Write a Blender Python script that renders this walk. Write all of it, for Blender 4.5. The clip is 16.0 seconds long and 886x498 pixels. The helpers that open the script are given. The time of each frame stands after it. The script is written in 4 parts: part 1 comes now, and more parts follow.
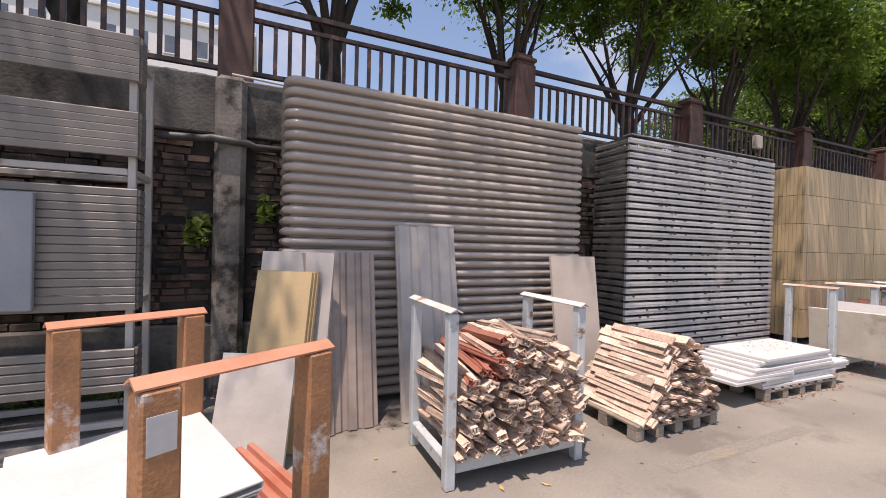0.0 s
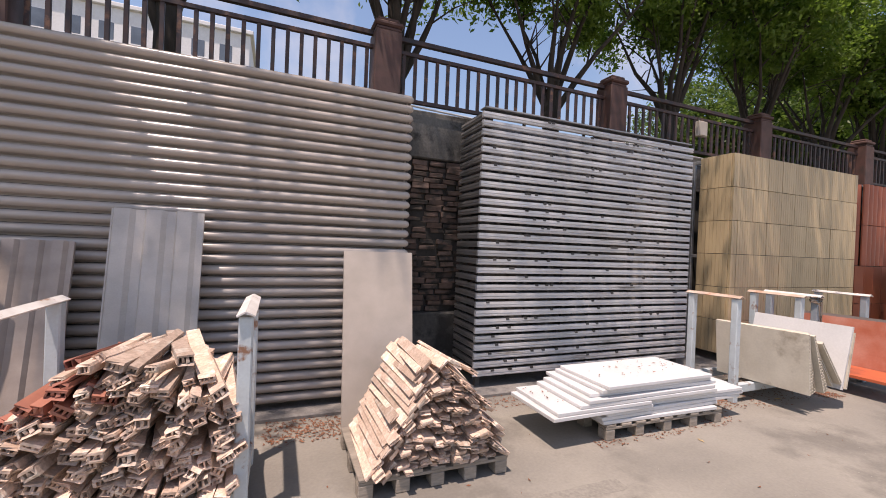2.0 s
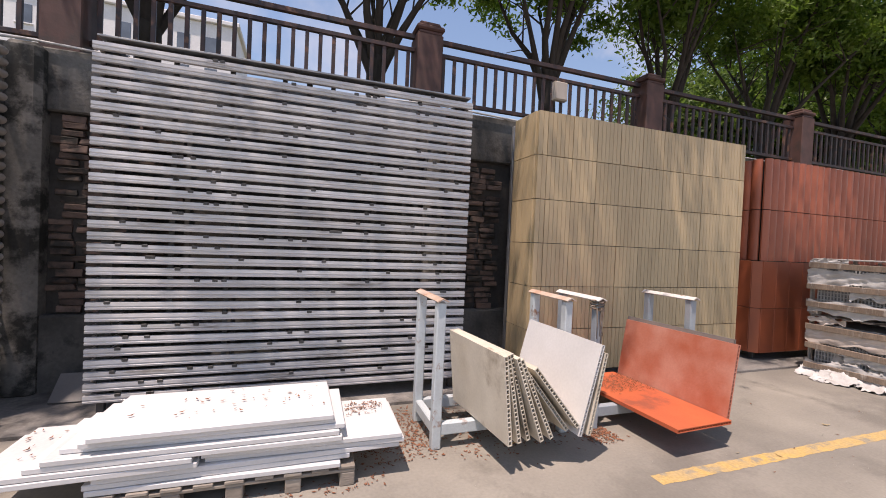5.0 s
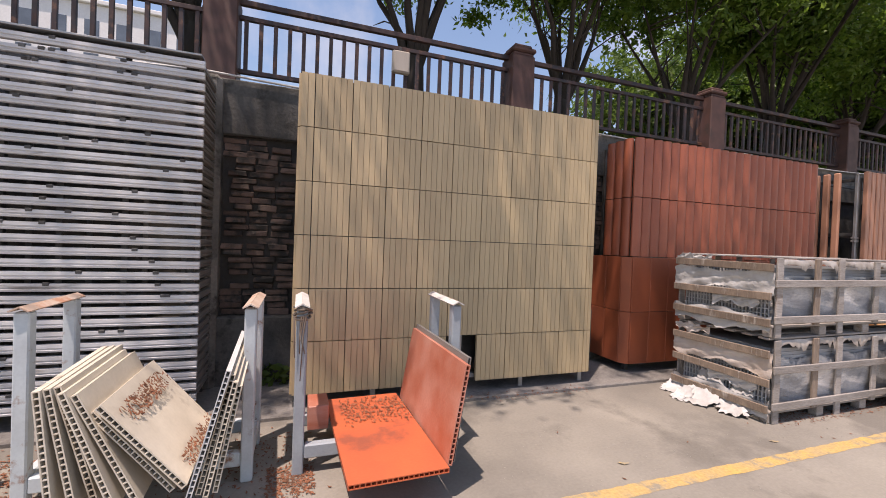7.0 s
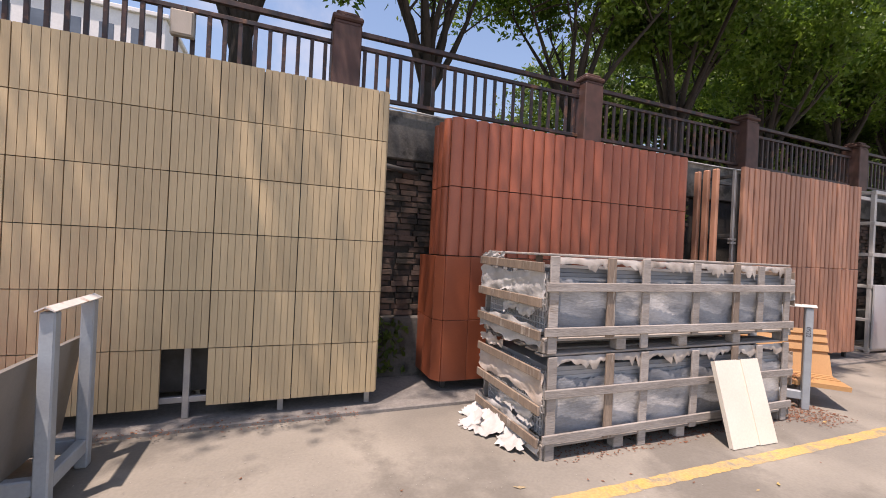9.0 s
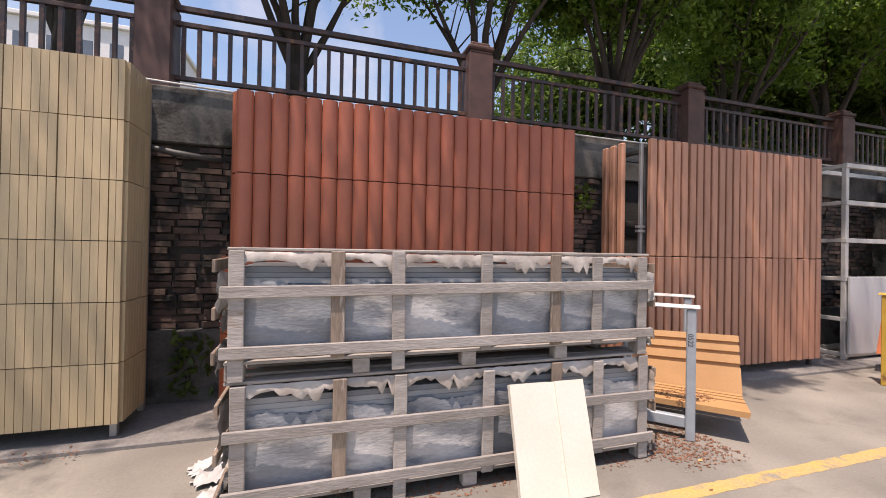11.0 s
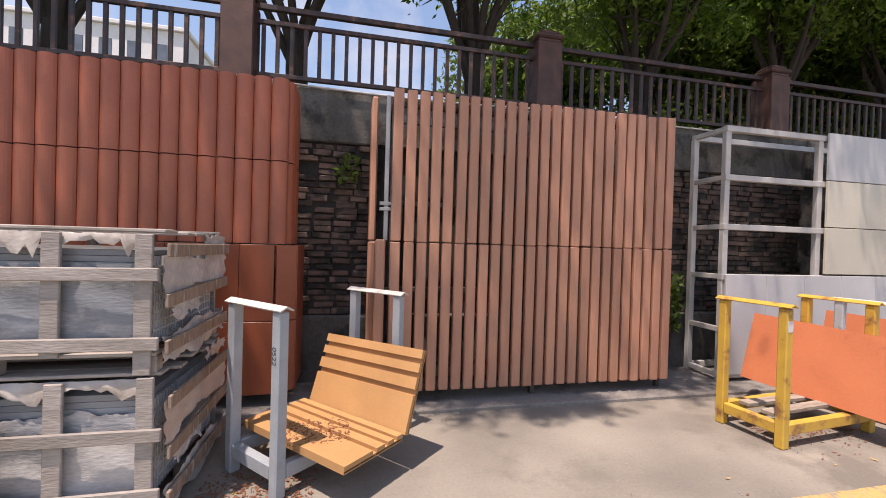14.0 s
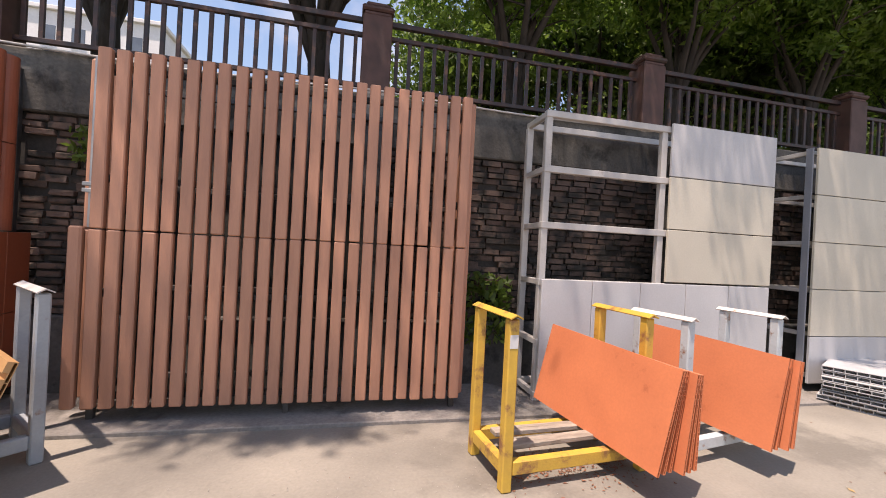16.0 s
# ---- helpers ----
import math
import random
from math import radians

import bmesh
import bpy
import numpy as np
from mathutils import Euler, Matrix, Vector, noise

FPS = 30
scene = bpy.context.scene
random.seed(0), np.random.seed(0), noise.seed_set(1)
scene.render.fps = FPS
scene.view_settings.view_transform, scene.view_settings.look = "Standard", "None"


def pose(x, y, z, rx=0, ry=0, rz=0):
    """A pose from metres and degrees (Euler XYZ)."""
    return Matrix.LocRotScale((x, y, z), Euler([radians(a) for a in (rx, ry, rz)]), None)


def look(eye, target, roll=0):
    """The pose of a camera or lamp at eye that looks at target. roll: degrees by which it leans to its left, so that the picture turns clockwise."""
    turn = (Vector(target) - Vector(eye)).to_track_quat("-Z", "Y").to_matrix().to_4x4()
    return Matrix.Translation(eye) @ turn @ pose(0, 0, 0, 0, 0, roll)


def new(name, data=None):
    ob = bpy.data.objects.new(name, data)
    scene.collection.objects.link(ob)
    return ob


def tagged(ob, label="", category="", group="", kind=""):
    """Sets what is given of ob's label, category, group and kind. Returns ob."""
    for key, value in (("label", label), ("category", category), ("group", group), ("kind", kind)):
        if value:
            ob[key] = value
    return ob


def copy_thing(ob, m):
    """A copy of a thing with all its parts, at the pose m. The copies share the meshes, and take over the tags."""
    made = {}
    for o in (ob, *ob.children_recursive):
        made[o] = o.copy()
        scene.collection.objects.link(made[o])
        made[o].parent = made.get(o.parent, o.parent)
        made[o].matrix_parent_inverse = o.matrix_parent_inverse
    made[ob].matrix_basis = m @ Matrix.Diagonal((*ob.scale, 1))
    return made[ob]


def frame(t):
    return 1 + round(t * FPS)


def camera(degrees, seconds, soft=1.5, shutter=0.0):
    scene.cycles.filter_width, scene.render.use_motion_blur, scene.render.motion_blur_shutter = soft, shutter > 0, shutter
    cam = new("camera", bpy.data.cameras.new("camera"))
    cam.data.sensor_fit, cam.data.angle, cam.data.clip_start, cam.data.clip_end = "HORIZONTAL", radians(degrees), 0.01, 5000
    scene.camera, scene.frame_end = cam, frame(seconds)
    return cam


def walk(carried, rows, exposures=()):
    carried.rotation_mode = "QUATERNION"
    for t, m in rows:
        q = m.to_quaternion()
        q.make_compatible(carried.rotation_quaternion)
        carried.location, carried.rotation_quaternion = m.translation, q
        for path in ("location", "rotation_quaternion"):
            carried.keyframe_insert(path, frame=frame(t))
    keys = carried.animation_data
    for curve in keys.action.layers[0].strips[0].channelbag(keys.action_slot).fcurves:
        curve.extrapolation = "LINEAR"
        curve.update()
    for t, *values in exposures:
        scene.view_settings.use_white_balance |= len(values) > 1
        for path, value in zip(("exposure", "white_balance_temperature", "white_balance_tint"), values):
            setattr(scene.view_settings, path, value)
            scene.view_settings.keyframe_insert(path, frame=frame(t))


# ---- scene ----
cam = camera(94.7, 16.0, soft=0.95)
METRES, EYE, TILT, LEAN, TURN = 18.2, 1.52, 0.0, 0.0, -24.2
ROWS = [
    (0.0, 0.0, 0.0, 0.0, 0.01, -0.55, -1.47),
    (0.5, 0.0289, 0.0129, 0.0007, 0.98, -0.73, -1.86),
    (1.0, 0.0586, 0.0223, -0.0, 2.03, -0.77, -2.1),
    (1.5, 0.087, 0.036, -0.0001, 2.31, -0.5, -2.2),
    (2.0, 0.1147, 0.0471, -0.0007, 2.12, -0.43, -2.3),
    (2.5, 0.1453, 0.0606, -0.0006, 1.82, -0.62, -2.62),
    (3.0, 0.1754, 0.0713, -0.0008, 1.94, -1.05, -3.1),
    (3.5, 0.2043, 0.0832, -0.0013, 2.42, -1.45, -3.48),
    (6.0, 0.347, 0.1503, 0.0007, 5.73, -0.75, -1.92),
    (6.5, 0.3778, 0.1632, 0.0002, 5.54, -0.87, -2.0),
    (7.0, 0.4063, 0.1775, 0.0005, 4.85, -0.84, -2.18),
    (7.5, 0.4352, 0.1879, -0.0003, 4.18, -0.86, -2.44),
    (8.0, 0.4632, 0.2014, -0.0004, 3.53, -0.67, -2.82),
    (8.5, 0.4921, 0.2142, -0.0007, 2.98, -0.46, -2.98),
    (9.0, 0.5188, 0.2266, -0.0001, 2.81, -0.03, -2.81),
    (11.5, 0.661, 0.292, -0.0002, 7.94, 0.41, -0.7),
    (12.0, 0.6899, 0.3044, -0.0008, 9.08, 0.34, -0.68),
    (12.5, 0.7148, 0.3195, -0.0003, 10.06, 0.37, -0.57),
    (13.0, 0.7422, 0.3325, -0.0011, 11.03, 0.26, -0.55),
    (13.5, 0.7703, 0.3477, -0.0013, 11.66, -0.03, -1.0),
    (14.0, 0.7982, 0.3605, -0.0017, 11.72, -0.59, -1.67),
    (14.5, 0.8236, 0.3731, -0.0027, 11.66, -0.81, -2.22),
    (15.0, 0.8512, 0.3873, -0.0022, 11.53, -0.84, -2.59),
    (15.5, 0.8806, 0.4009, -0.002, 11.47, -0.55, -2.88),
    (16.0, 0.9083, 0.4154, -0.0015, 11.24, 0.02, -3.04),
]
walk(cam, [(t, pose(0, 0, EYE, TILT, LEAN, TURN) @ pose(METRES * x, METRES * y, METRES * z, 90 + pitch, roll, yaw)) for t, x, y, z, yaw, pitch, roll in ROWS],
     exposures=[(0.0, 0.17, 7350, 25), (6.0, 0.18, 7300, 24), (9.0, 0.38, 7400, 25), (11.5, 0.34, 7350, 23), (12.5, 0.32, 7350, 24), (16.0, 0.50, 7600, 24)])

# ---- light ----
SUN = Vector((-0.24, -0.20, 1.0)).normalized()
world = bpy.data.worlds.new("sky")
scene.world = world
world.use_nodes = True
wn = world.node_tree.nodes
sky = wn.new("ShaderNodeTexSky")
sky.sky_type = 'NISHITA'
sky.sun_disc = False
sky.sun_elevation = math.asin(SUN.z)
sky.sun_rotation = math.atan2(SUN.x, SUN.y)
sky.air_density, sky.dust_density, sky.ozone_density = 1.5, 0.8, 5.5
# thin broken cloud all over the sky
sky_way, cloud, cloud_map, cloud_mix = wn.new("ShaderNodeTexCoord"), wn.new("ShaderNodeTexNoise"), wn.new("ShaderNodeMapRange"), wn.new("ShaderNodeMixRGB")
cloud.inputs["Scale"].default_value, cloud.inputs["Detail"].default_value, cloud.inputs["Roughness"].default_value = 3.2, 7, 0.55
cloud_map.inputs[1].default_value, cloud_map.inputs[2].default_value, cloud_map.inputs[4].default_value = 0.50, 0.74, 0.8
cloud_mix.inputs[2].default_value = (4.6, 4.9, 5.4, 1)
sky_link = world.node_tree.links.new
sky_link(sky_way.outputs["Generated"], cloud.inputs["Vector"])
sky_link(cloud.outputs[0], cloud_map.inputs[0])
sky_link(cloud_map.outputs[0], cloud_mix.inputs[0])
sky_link(sky.outputs[0], cloud_mix.inputs[1])
sky_link(cloud_mix.outputs[0], wn["Background"].inputs[0])
wn["Background"].inputs[1].default_value = 0.15
sun_data = bpy.data.lights.new("sun", 'SUN')
sun_data.energy, sun_data.angle, sun_data.color = 4.9, radians(0.8), (1.0, 0.95, 0.88)
sun = new("sun", sun_data)
sun.matrix_world = look(SUN * 40, (0, 0, 0))


# ---- materials ----
def material(name, base, second=None, rough=0.6, metal=0.0, scale=6.0, stretch=(1, 1, 1), bump=0.15, grain=60.0,
             stain=None, stain_at=0.62, stain_scale=1.3, vary=0.0, spec=0.5, shine=0.1, speck=0.04):
    """Two tones in soft patches, a fine grain with relief, optional stains, and a slight change from piece to piece."""
    m = bpy.data.materials.new(name)
    m.use_nodes = True
    n, link = m.node_tree.nodes, m.node_tree.links.new
    b = n["Principled BSDF"]
    second = second or tuple(c * 0.8 for c in base)
    co, mp, info = n.new("ShaderNodeTexCoord"), n.new("ShaderNodeMapping"), n.new("ShaderNodeObjectInfo")
    mp.inputs["Scale"].default_value = stretch
    shift = n.new("ShaderNodeMath")
    shift.operation = 'MULTIPLY'
    shift.inputs[1].default_value = 37.0
    link(info.outputs["Random"], shift.inputs[0])
    link(shift.outputs[0], mp.inputs["Location"])
    link(co.outputs["Object"], mp.inputs[0])
    big, fine = n.new("ShaderNodeTexNoise"), n.new("ShaderNodeTexNoise")
    big.inputs["Scale"].default_value, big.inputs["Detail"].default_value = scale, 6
    fine.inputs["Scale"].default_value, fine.inputs["Detail"].default_value = grain, 4
    link(mp.outputs[0], big.inputs[0])
    link(mp.outputs[0], fine.inputs[0])
    ramp = n.new("ShaderNodeMapRange")
    ramp.inputs[1].default_value, ramp.inputs[2].default_value = 0.32, 0.68
    link(big.outputs[0], ramp.inputs[0])
    mix = n.new("ShaderNodeMixRGB")
    mix.inputs[1].default_value, mix.inputs[2].default_value = (*base, 1), (*second, 1)
    link(ramp.outputs[0], mix.inputs[0])
    last = mix
    if stain:
        st = n.new("ShaderNodeTexNoise")
        st.inputs["Scale"].default_value, st.inputs["Detail"].default_value, st.inputs["Roughness"].default_value = stain_scale, 8, 0.65
        link(mp.outputs[0], st.inputs[0])
        sr = n.new("ShaderNodeMapRange")
        sr.inputs[1].default_value, sr.inputs[2].default_value = stain_at, stain_at + 0.09
        link(st.outputs[0], sr.inputs[0])
        sm = n.new("ShaderNodeMixRGB")
        sm.inputs[2].default_value = (*stain, 1)
        link(sr.outputs[0], sm.inputs[0])
        link(last.outputs[0], sm.inputs[1])
        last = sm
    speck_map = n.new("ShaderNodeMapRange")
    speck_map.inputs[1].default_value, speck_map.inputs[2].default_value = 0.3, 0.7
    speck_map.inputs[3].default_value, speck_map.inputs[4].default_value = 1 - speck, 1 + speck
    link(fine.outputs[0], speck_map.inputs[0])
    hsv = n.new("ShaderNodeHueSaturation")
    link(last.outputs[0], hsv.inputs["Color"])
    if vary:
        vr = n.new("ShaderNodeMapRange")
        vr.inputs[3].default_value, vr.inputs[4].default_value = 1 - vary, 1 + vary
        link(info.outputs["Random"], vr.inputs[0])
        mul = n.new("ShaderNodeMath")
        mul.operation = 'MULTIPLY'
        link(vr.outputs[0], mul.inputs[0])
        link(speck_map.outputs[0], mul.inputs[1])
        link(mul.outputs[0], hsv.inputs["Value"])
    else:
        link(speck_map.outputs[0], hsv.inputs["Value"])
    link(hsv.outputs[0], b.inputs["Base Color"])
    rr = n.new("ShaderNodeMapRange")
    rr.inputs[3].default_value, rr.inputs[4].default_value = max(0.03, rough - shine), min(1.0, rough + shine)
    link(big.outputs[0], rr.inputs[0])
    link(rr.outputs[0], b.inputs["Roughness"])
    b.inputs["Metallic"].default_value = metal
    b.inputs["Specular IOR Level"].default_value = spec
    if bump:
        bp = n.new("ShaderNodeBump")
        bp.inputs["Strength"].default_value, bp.inputs["Distance"].default_value = bump, 0.01
        link(fine.outputs[0], bp.inputs["Height"])
        link(bp.outputs[0], b.inputs["Normal"])
    return m


def leaf_material(name, dark, light):
    m = bpy.data.materials.new(name)
    m.use_nodes = True
    n, link = m.node_tree.nodes, m.node_tree.links.new
    b = n["Principled BSDF"]
    co, nz, mix = n.new("ShaderNodeTexCoord"), n.new("ShaderNodeTexNoise"), n.new("ShaderNodeMixRGB")
    nz.inputs["Scale"].default_value, nz.inputs["Detail"].default_value = 2.5, 5
    mix.inputs[1].default_value, mix.inputs[2].default_value = (*dark, 1), (*light, 1)
    mr = n.new("ShaderNodeMapRange")
    mr.inputs[1].default_value, mr.inputs[2].default_value = 0.35, 0.65
    link(co.outputs["Object"], nz.inputs[0])
    link(nz.outputs[0], mr.inputs[0])
    link(mr.outputs[0], mix.inputs[0])
    link(mix.outputs[0], b.inputs["Base Color"])
    b.inputs["Roughness"].default_value = 0.5
    tr, add = n.new("ShaderNodeBsdfTranslucent"), n.new("ShaderNodeMixShader")
    add.inputs[0].default_value = 0.45
    hs = n.new("ShaderNodeHueSaturation")
    hs.inputs["Value"].default_value = 1.9
    link(mix.outputs[0], hs.inputs["Color"])
    link(hs.outputs[0], tr.inputs[0])
    link(b.outputs[0], add.inputs[1])
    link(tr.outputs[0], add.inputs[2])
    link(add.outputs[0], n["Material Output"].inputs[0])
    return m


CONCRETE = material("yard_concrete", (0.285, 0.26, 0.22), (0.175, 0.16, 0.138), 0.8, scale=0.9, grain=45, bump=0.25,
                    stain=(0.165, 0.15, 0.128), stain_at=0.52, stain_scale=0.7, speck=0.07)
# apron is darker than the yard: the shadow along the wall is in its colour
APRON = material("apron_concrete", (0.24, 0.22, 0.20), (0.17, 0.16, 0.15), 0.9, scale=1.6, grain=40, bump=0.3, stain=(0.11, 0.10, 0.09), stain_at=0.55, speck=0.15)
APRON_DUST = material("pale_plaster_dust", (0.36, 0.335, 0.30), (0.28, 0.26, 0.235), 0.9, scale=9, grain=40, bump=0.2)
YELLOW_LINE = material("worn_yellow_line", (0.52, 0.335, 0.10), (0.40, 0.29, 0.15), 0.8, scale=5, grain=50, stain=(0.26, 0.225, 0.17), stain_at=0.53, stain_scale=6, speck=0.15)
WALL_BASE = material("old_wall_mortar", (0.055, 0.05, 0.045), (0.03, 0.028, 0.025), 0.95, scale=3, grain=30, bump=0.5, speck=0.15)
WALL_CONC = material("weathered_concrete", (0.135, 0.128, 0.116), (0.055, 0.052, 0.047), 0.9, scale=1.8, grain=35, bump=0.5, stain=(0.035, 0.033, 0.03), stain_at=0.53, stain_scale=2.2, speck=0.15)
PILASTER = material("pilaster_render", (0.24, 0.22, 0.195), (0.09, 0.085, 0.075), 0.9, scale=2.2, grain=35, bump=0.4, stain=(0.035, 0.033, 0.028), stain_at=0.5, stain_scale=2.5, speck=0.15)
BRICK = material("old_brick", (0.16, 0.105, 0.083), (0.08, 0.06, 0.05), 0.9, scale=5, grain=40, bump=0.5, stain=(0.035, 0.032, 0.028), stain_at=0.49, stain_scale=5, vary=0.4, speck=0.15)
POST = material("brown_post_tile", (0.11, 0.05, 0.04), (0.065, 0.033, 0.028), 0.6, scale=5, grain=40, stain=(0.05, 0.035, 0.03), stain_at=0.6)
FENCE = material("dark_fence_paint", (0.022, 0.018, 0.022), (0.07, 0.032, 0.026), 0.5, scale=8, grain=70, bump=0.1, stain=(0.16, 0.075, 0.045), stain_at=0.56, stain_scale=5)
SOIL = material("terrace_soil", (0.10, 0.085, 0.05), (0.06, 0.07, 0.03), 0.95, scale=2, grain=30, bump=0.6, speck=0.15)
BARK = material("tree_bark", (0.055, 0.042, 0.034), (0.03, 0.024, 0.02), 0.9, scale=7, stretch=(1, 1, 0.3), grain=30, bump=0.7, speck=0.15)
LIMEWASH = material("limewashed_bark", (0.28, 0.25, 0.22), (0.13, 0.11, 0.09), 0.9, scale=6, stretch=(1, 1, 0.4), grain=35, bump=0.6, stain=(0.1, 0.08, 0.06), stain_at=0.55, stain_scale=4, speck=0.15)
LEAF = leaf_material("leaf_green", (0.045, 0.10, 0.012), (0.14, 0.22, 0.03))
# brightened leaf colour that carries the sunlight on the bush
LEAF_SUNLIT = leaf_material("leaf_sunlit", (0.16, 0.24, 0.02), (0.30, 0.36, 0.04))
LEAF_DARK = leaf_material("leaf_dark", (0.05, 0.085, 0.016), (0.11, 0.17, 0.03))
GREY_CLAD = material("grey_taupe_composite", (0.42, 0.372, 0.335), (0.355, 0.315, 0.283), 0.21, scale=2.5, stretch=(0.3, 1, 3), grain=50, bump=0.04, vary=0.04)
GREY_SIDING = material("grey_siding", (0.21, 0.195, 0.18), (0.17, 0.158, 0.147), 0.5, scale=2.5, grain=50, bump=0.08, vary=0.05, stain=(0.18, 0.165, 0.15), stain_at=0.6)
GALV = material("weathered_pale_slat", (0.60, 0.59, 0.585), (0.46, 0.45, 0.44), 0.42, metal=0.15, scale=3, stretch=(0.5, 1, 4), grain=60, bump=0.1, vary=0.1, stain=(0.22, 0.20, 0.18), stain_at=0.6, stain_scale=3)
STEEL = material("galvanised_steel", (0.42, 0.42, 0.42), (0.33, 0.33, 0.335), 0.45, metal=0.6, scale=5, grain=60, bump=0.06)
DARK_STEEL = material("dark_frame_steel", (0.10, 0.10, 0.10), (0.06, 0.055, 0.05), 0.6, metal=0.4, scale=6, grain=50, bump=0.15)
TAN = material("tan_fluted_tile", (0.53, 0.405, 0.24), (0.44, 0.335, 0.20), 0.5, scale=3, stretch=(3, 1, 0.4), grain=50, bump=0.12, vary=0.1)
TERRA = material("terracotta_glaze", (0.40, 0.115, 0.06), (0.33, 0.095, 0.052), 0.42, scale=2.5, grain=60, bump=0.06, vary=0.07)
TERRA_DARK = material("terracotta_lower", (0.34, 0.092, 0.042), (0.27, 0.074, 0.037), 0.4, scale=2.0, grain=60, bump=0.05, vary=0.05)
SLAT = material("brown_wood_slat", (0.50, 0.245, 0.155), (0.41, 0.20, 0.13), 0.55, scale=4, stretch=(4, 4, 0.5), grain=45, bump=0.15, vary=0.13)
FRAME_PAINT = material("pale_grey_frame_paint", (0.50, 0.485, 0.465), (0.42, 0.40, 0.38), 0.45, scale=4, grain=60, bump=0.05, stain=(0.3, 0.25, 0.21), stain_at=0.64, stain_scale=5)
PANEL_GREY = material("light_grey_tile", (0.50, 0.50, 0.505), (0.45, 0.45, 0.455), 0.45, scale=1.8, grain=60, bump=0.03, vary=0.04)
PANEL_CREAM = material("cream_tile", (0.56, 0.52, 0.43), (0.50, 0.465, 0.385), 0.4, scale=1.8, grain=60, bump=0.03, vary=0.05)
WHITE = material("white_board", (0.64, 0.635, 0.63), (0.56, 0.555, 0.545), 0.4, scale=2.5, grain=50, bump=0.04, vary=0.04, stain=(0.5, 0.46, 0.4), stain_at=0.68, stain_scale=4)
CREAM = material("cream_hollow_board", (0.64, 0.58, 0.48), (0.54, 0.48, 0.39), 0.6, scale=4, grain=50, bump=0.1, vary=0.1, stain=(0.33, 0.27, 0.2), stain_at=0.6)
ORANGE = material("orange_terracotta_board", (0.62, 0.195, 0.088), (0.54, 0.165, 0.074), 0.5, scale=3, grain=60, bump=0.06, vary=0.05, stain=(0.38, 0.10, 0.045), stain_at=0.62, stain_scale=3)
# ORANGE turned redder and darker, with dust and shade in the colour
ORANGE_RED = material("red_orange_board", (0.54, 0.125, 0.05), (0.45, 0.10, 0.045), 0.5, scale=3, grain=60, bump=0.06, stain=(0.30, 0.08, 0.045), stain_at=0.58, stain_scale=3)
RED = material("red_board", (0.40, 0.115, 0.065), (0.50, 0.23, 0.17), 0.45, scale=4, stretch=(1, 1, 5), grain=50, bump=0.12, vary=0.06)
OCHRE = material("ochre_board", (0.52, 0.29, 0.125), (0.44, 0.24, 0.10), 0.55, scale=3, grain=50, bump=0.08, vary=0.06)
GOLD = material("golden_board", (0.52, 0.385, 0.205), (0.45, 0.33, 0.18), 0.32, scale=2.5, grain=50, bump=0.04, vary=0.06)
TAUPE = material("taupe_board", (0.36, 0.30, 0.262), (0.29, 0.24, 0.21), 0.45, scale=3, stretch=(3, 3, 0.5), grain=50, bump=0.06, vary=0.08)
SILVER = material("silver_grey_board", (0.50, 0.465, 0.43), (0.41, 0.38, 0.35), 0.35, scale=3, stretch=(2, 2, 0.5), grain=50, bump=0.04, vary=0.05)
BEIGE = material("beige_grey_board", (0.50, 0.435, 0.375), (0.43, 0.375, 0.32), 0.45, scale=2, stretch=(3, 3, 0.5), grain=60, bump=0.04)
IVORY = material("ivory_board", (0.72, 0.67, 0.58), (0.66, 0.61, 0.52), 0.5, scale=2.5, grain=50, bump=0.05)
TATTERS = material("dirty_torn_film", (0.50, 0.46, 0.42), (0.30, 0.25, 0.21), 0.35, scale=7, grain=25, bump=0.5)
SLATE = material("blue_grey_board", (0.28, 0.30, 0.34), (0.23, 0.25, 0.285), 0.4, scale=2, grain=60, bump=0.03)
CLAY = material("broken_clay_profile", (0.60, 0.45, 0.36), (0.47, 0.34, 0.26), 0.8, scale=11, grain=60, bump=0.35, vary=0.34, stain=(0.66, 0.57, 0.48), stain_at=0.54, stain_scale=9, speck=0.22)
CLAY_RED = material("red_clay_profile", (0.40, 0.16, 0.105), (0.32, 0.12, 0.085), 0.7, scale=6, grain=60, bump=0.2, vary=0.15)
PALLET = material("weathered_pallet_wood", (0.33, 0.285, 0.235), (0.22, 0.185, 0.15), 0.8, scale=5, stretch=(0.6, 3, 3), grain=35, bump=0.3, vary=0.16, stain=(0.17, 0.135, 0.10), stain_at=0.62, stain_scale=3, speck=0.15)
CRATE = material("grey_crate_wood", (0.38, 0.345, 0.315), (0.26, 0.23, 0.205), 0.8, scale=4, stretch=(0.6, 3, 3), grain=35, bump=0.3, vary=0.14, stain=(0.24, 0.18, 0.13), stain_at=0.62, stain_scale=2.5, speck=0.15)
CRATE_BROWN = material("brown_crate_wood", (0.30, 0.23, 0.175), (0.17, 0.125, 0.095), 0.85, scale=4, stretch=(3, 3, 0.6), grain=35, bump=0.3, vary=0.14, stain=(0.42, 0.37, 0.32), stain_at=0.56, stain_scale=4, speck=0.15)
# pale wavy patches: dust, and the film's white reflections as colour
WRAP = material("dusty_glinting_film", (0.20, 0.215, 0.235), (0.26, 0.27, 0.285), 0.35, scale=3, stretch=(0.8, 1, 2.4), grain=30, bump=0.3, stain=(0.46, 0.45, 0.445), stain_at=0.50, stain_scale=1.5, speck=0.1)
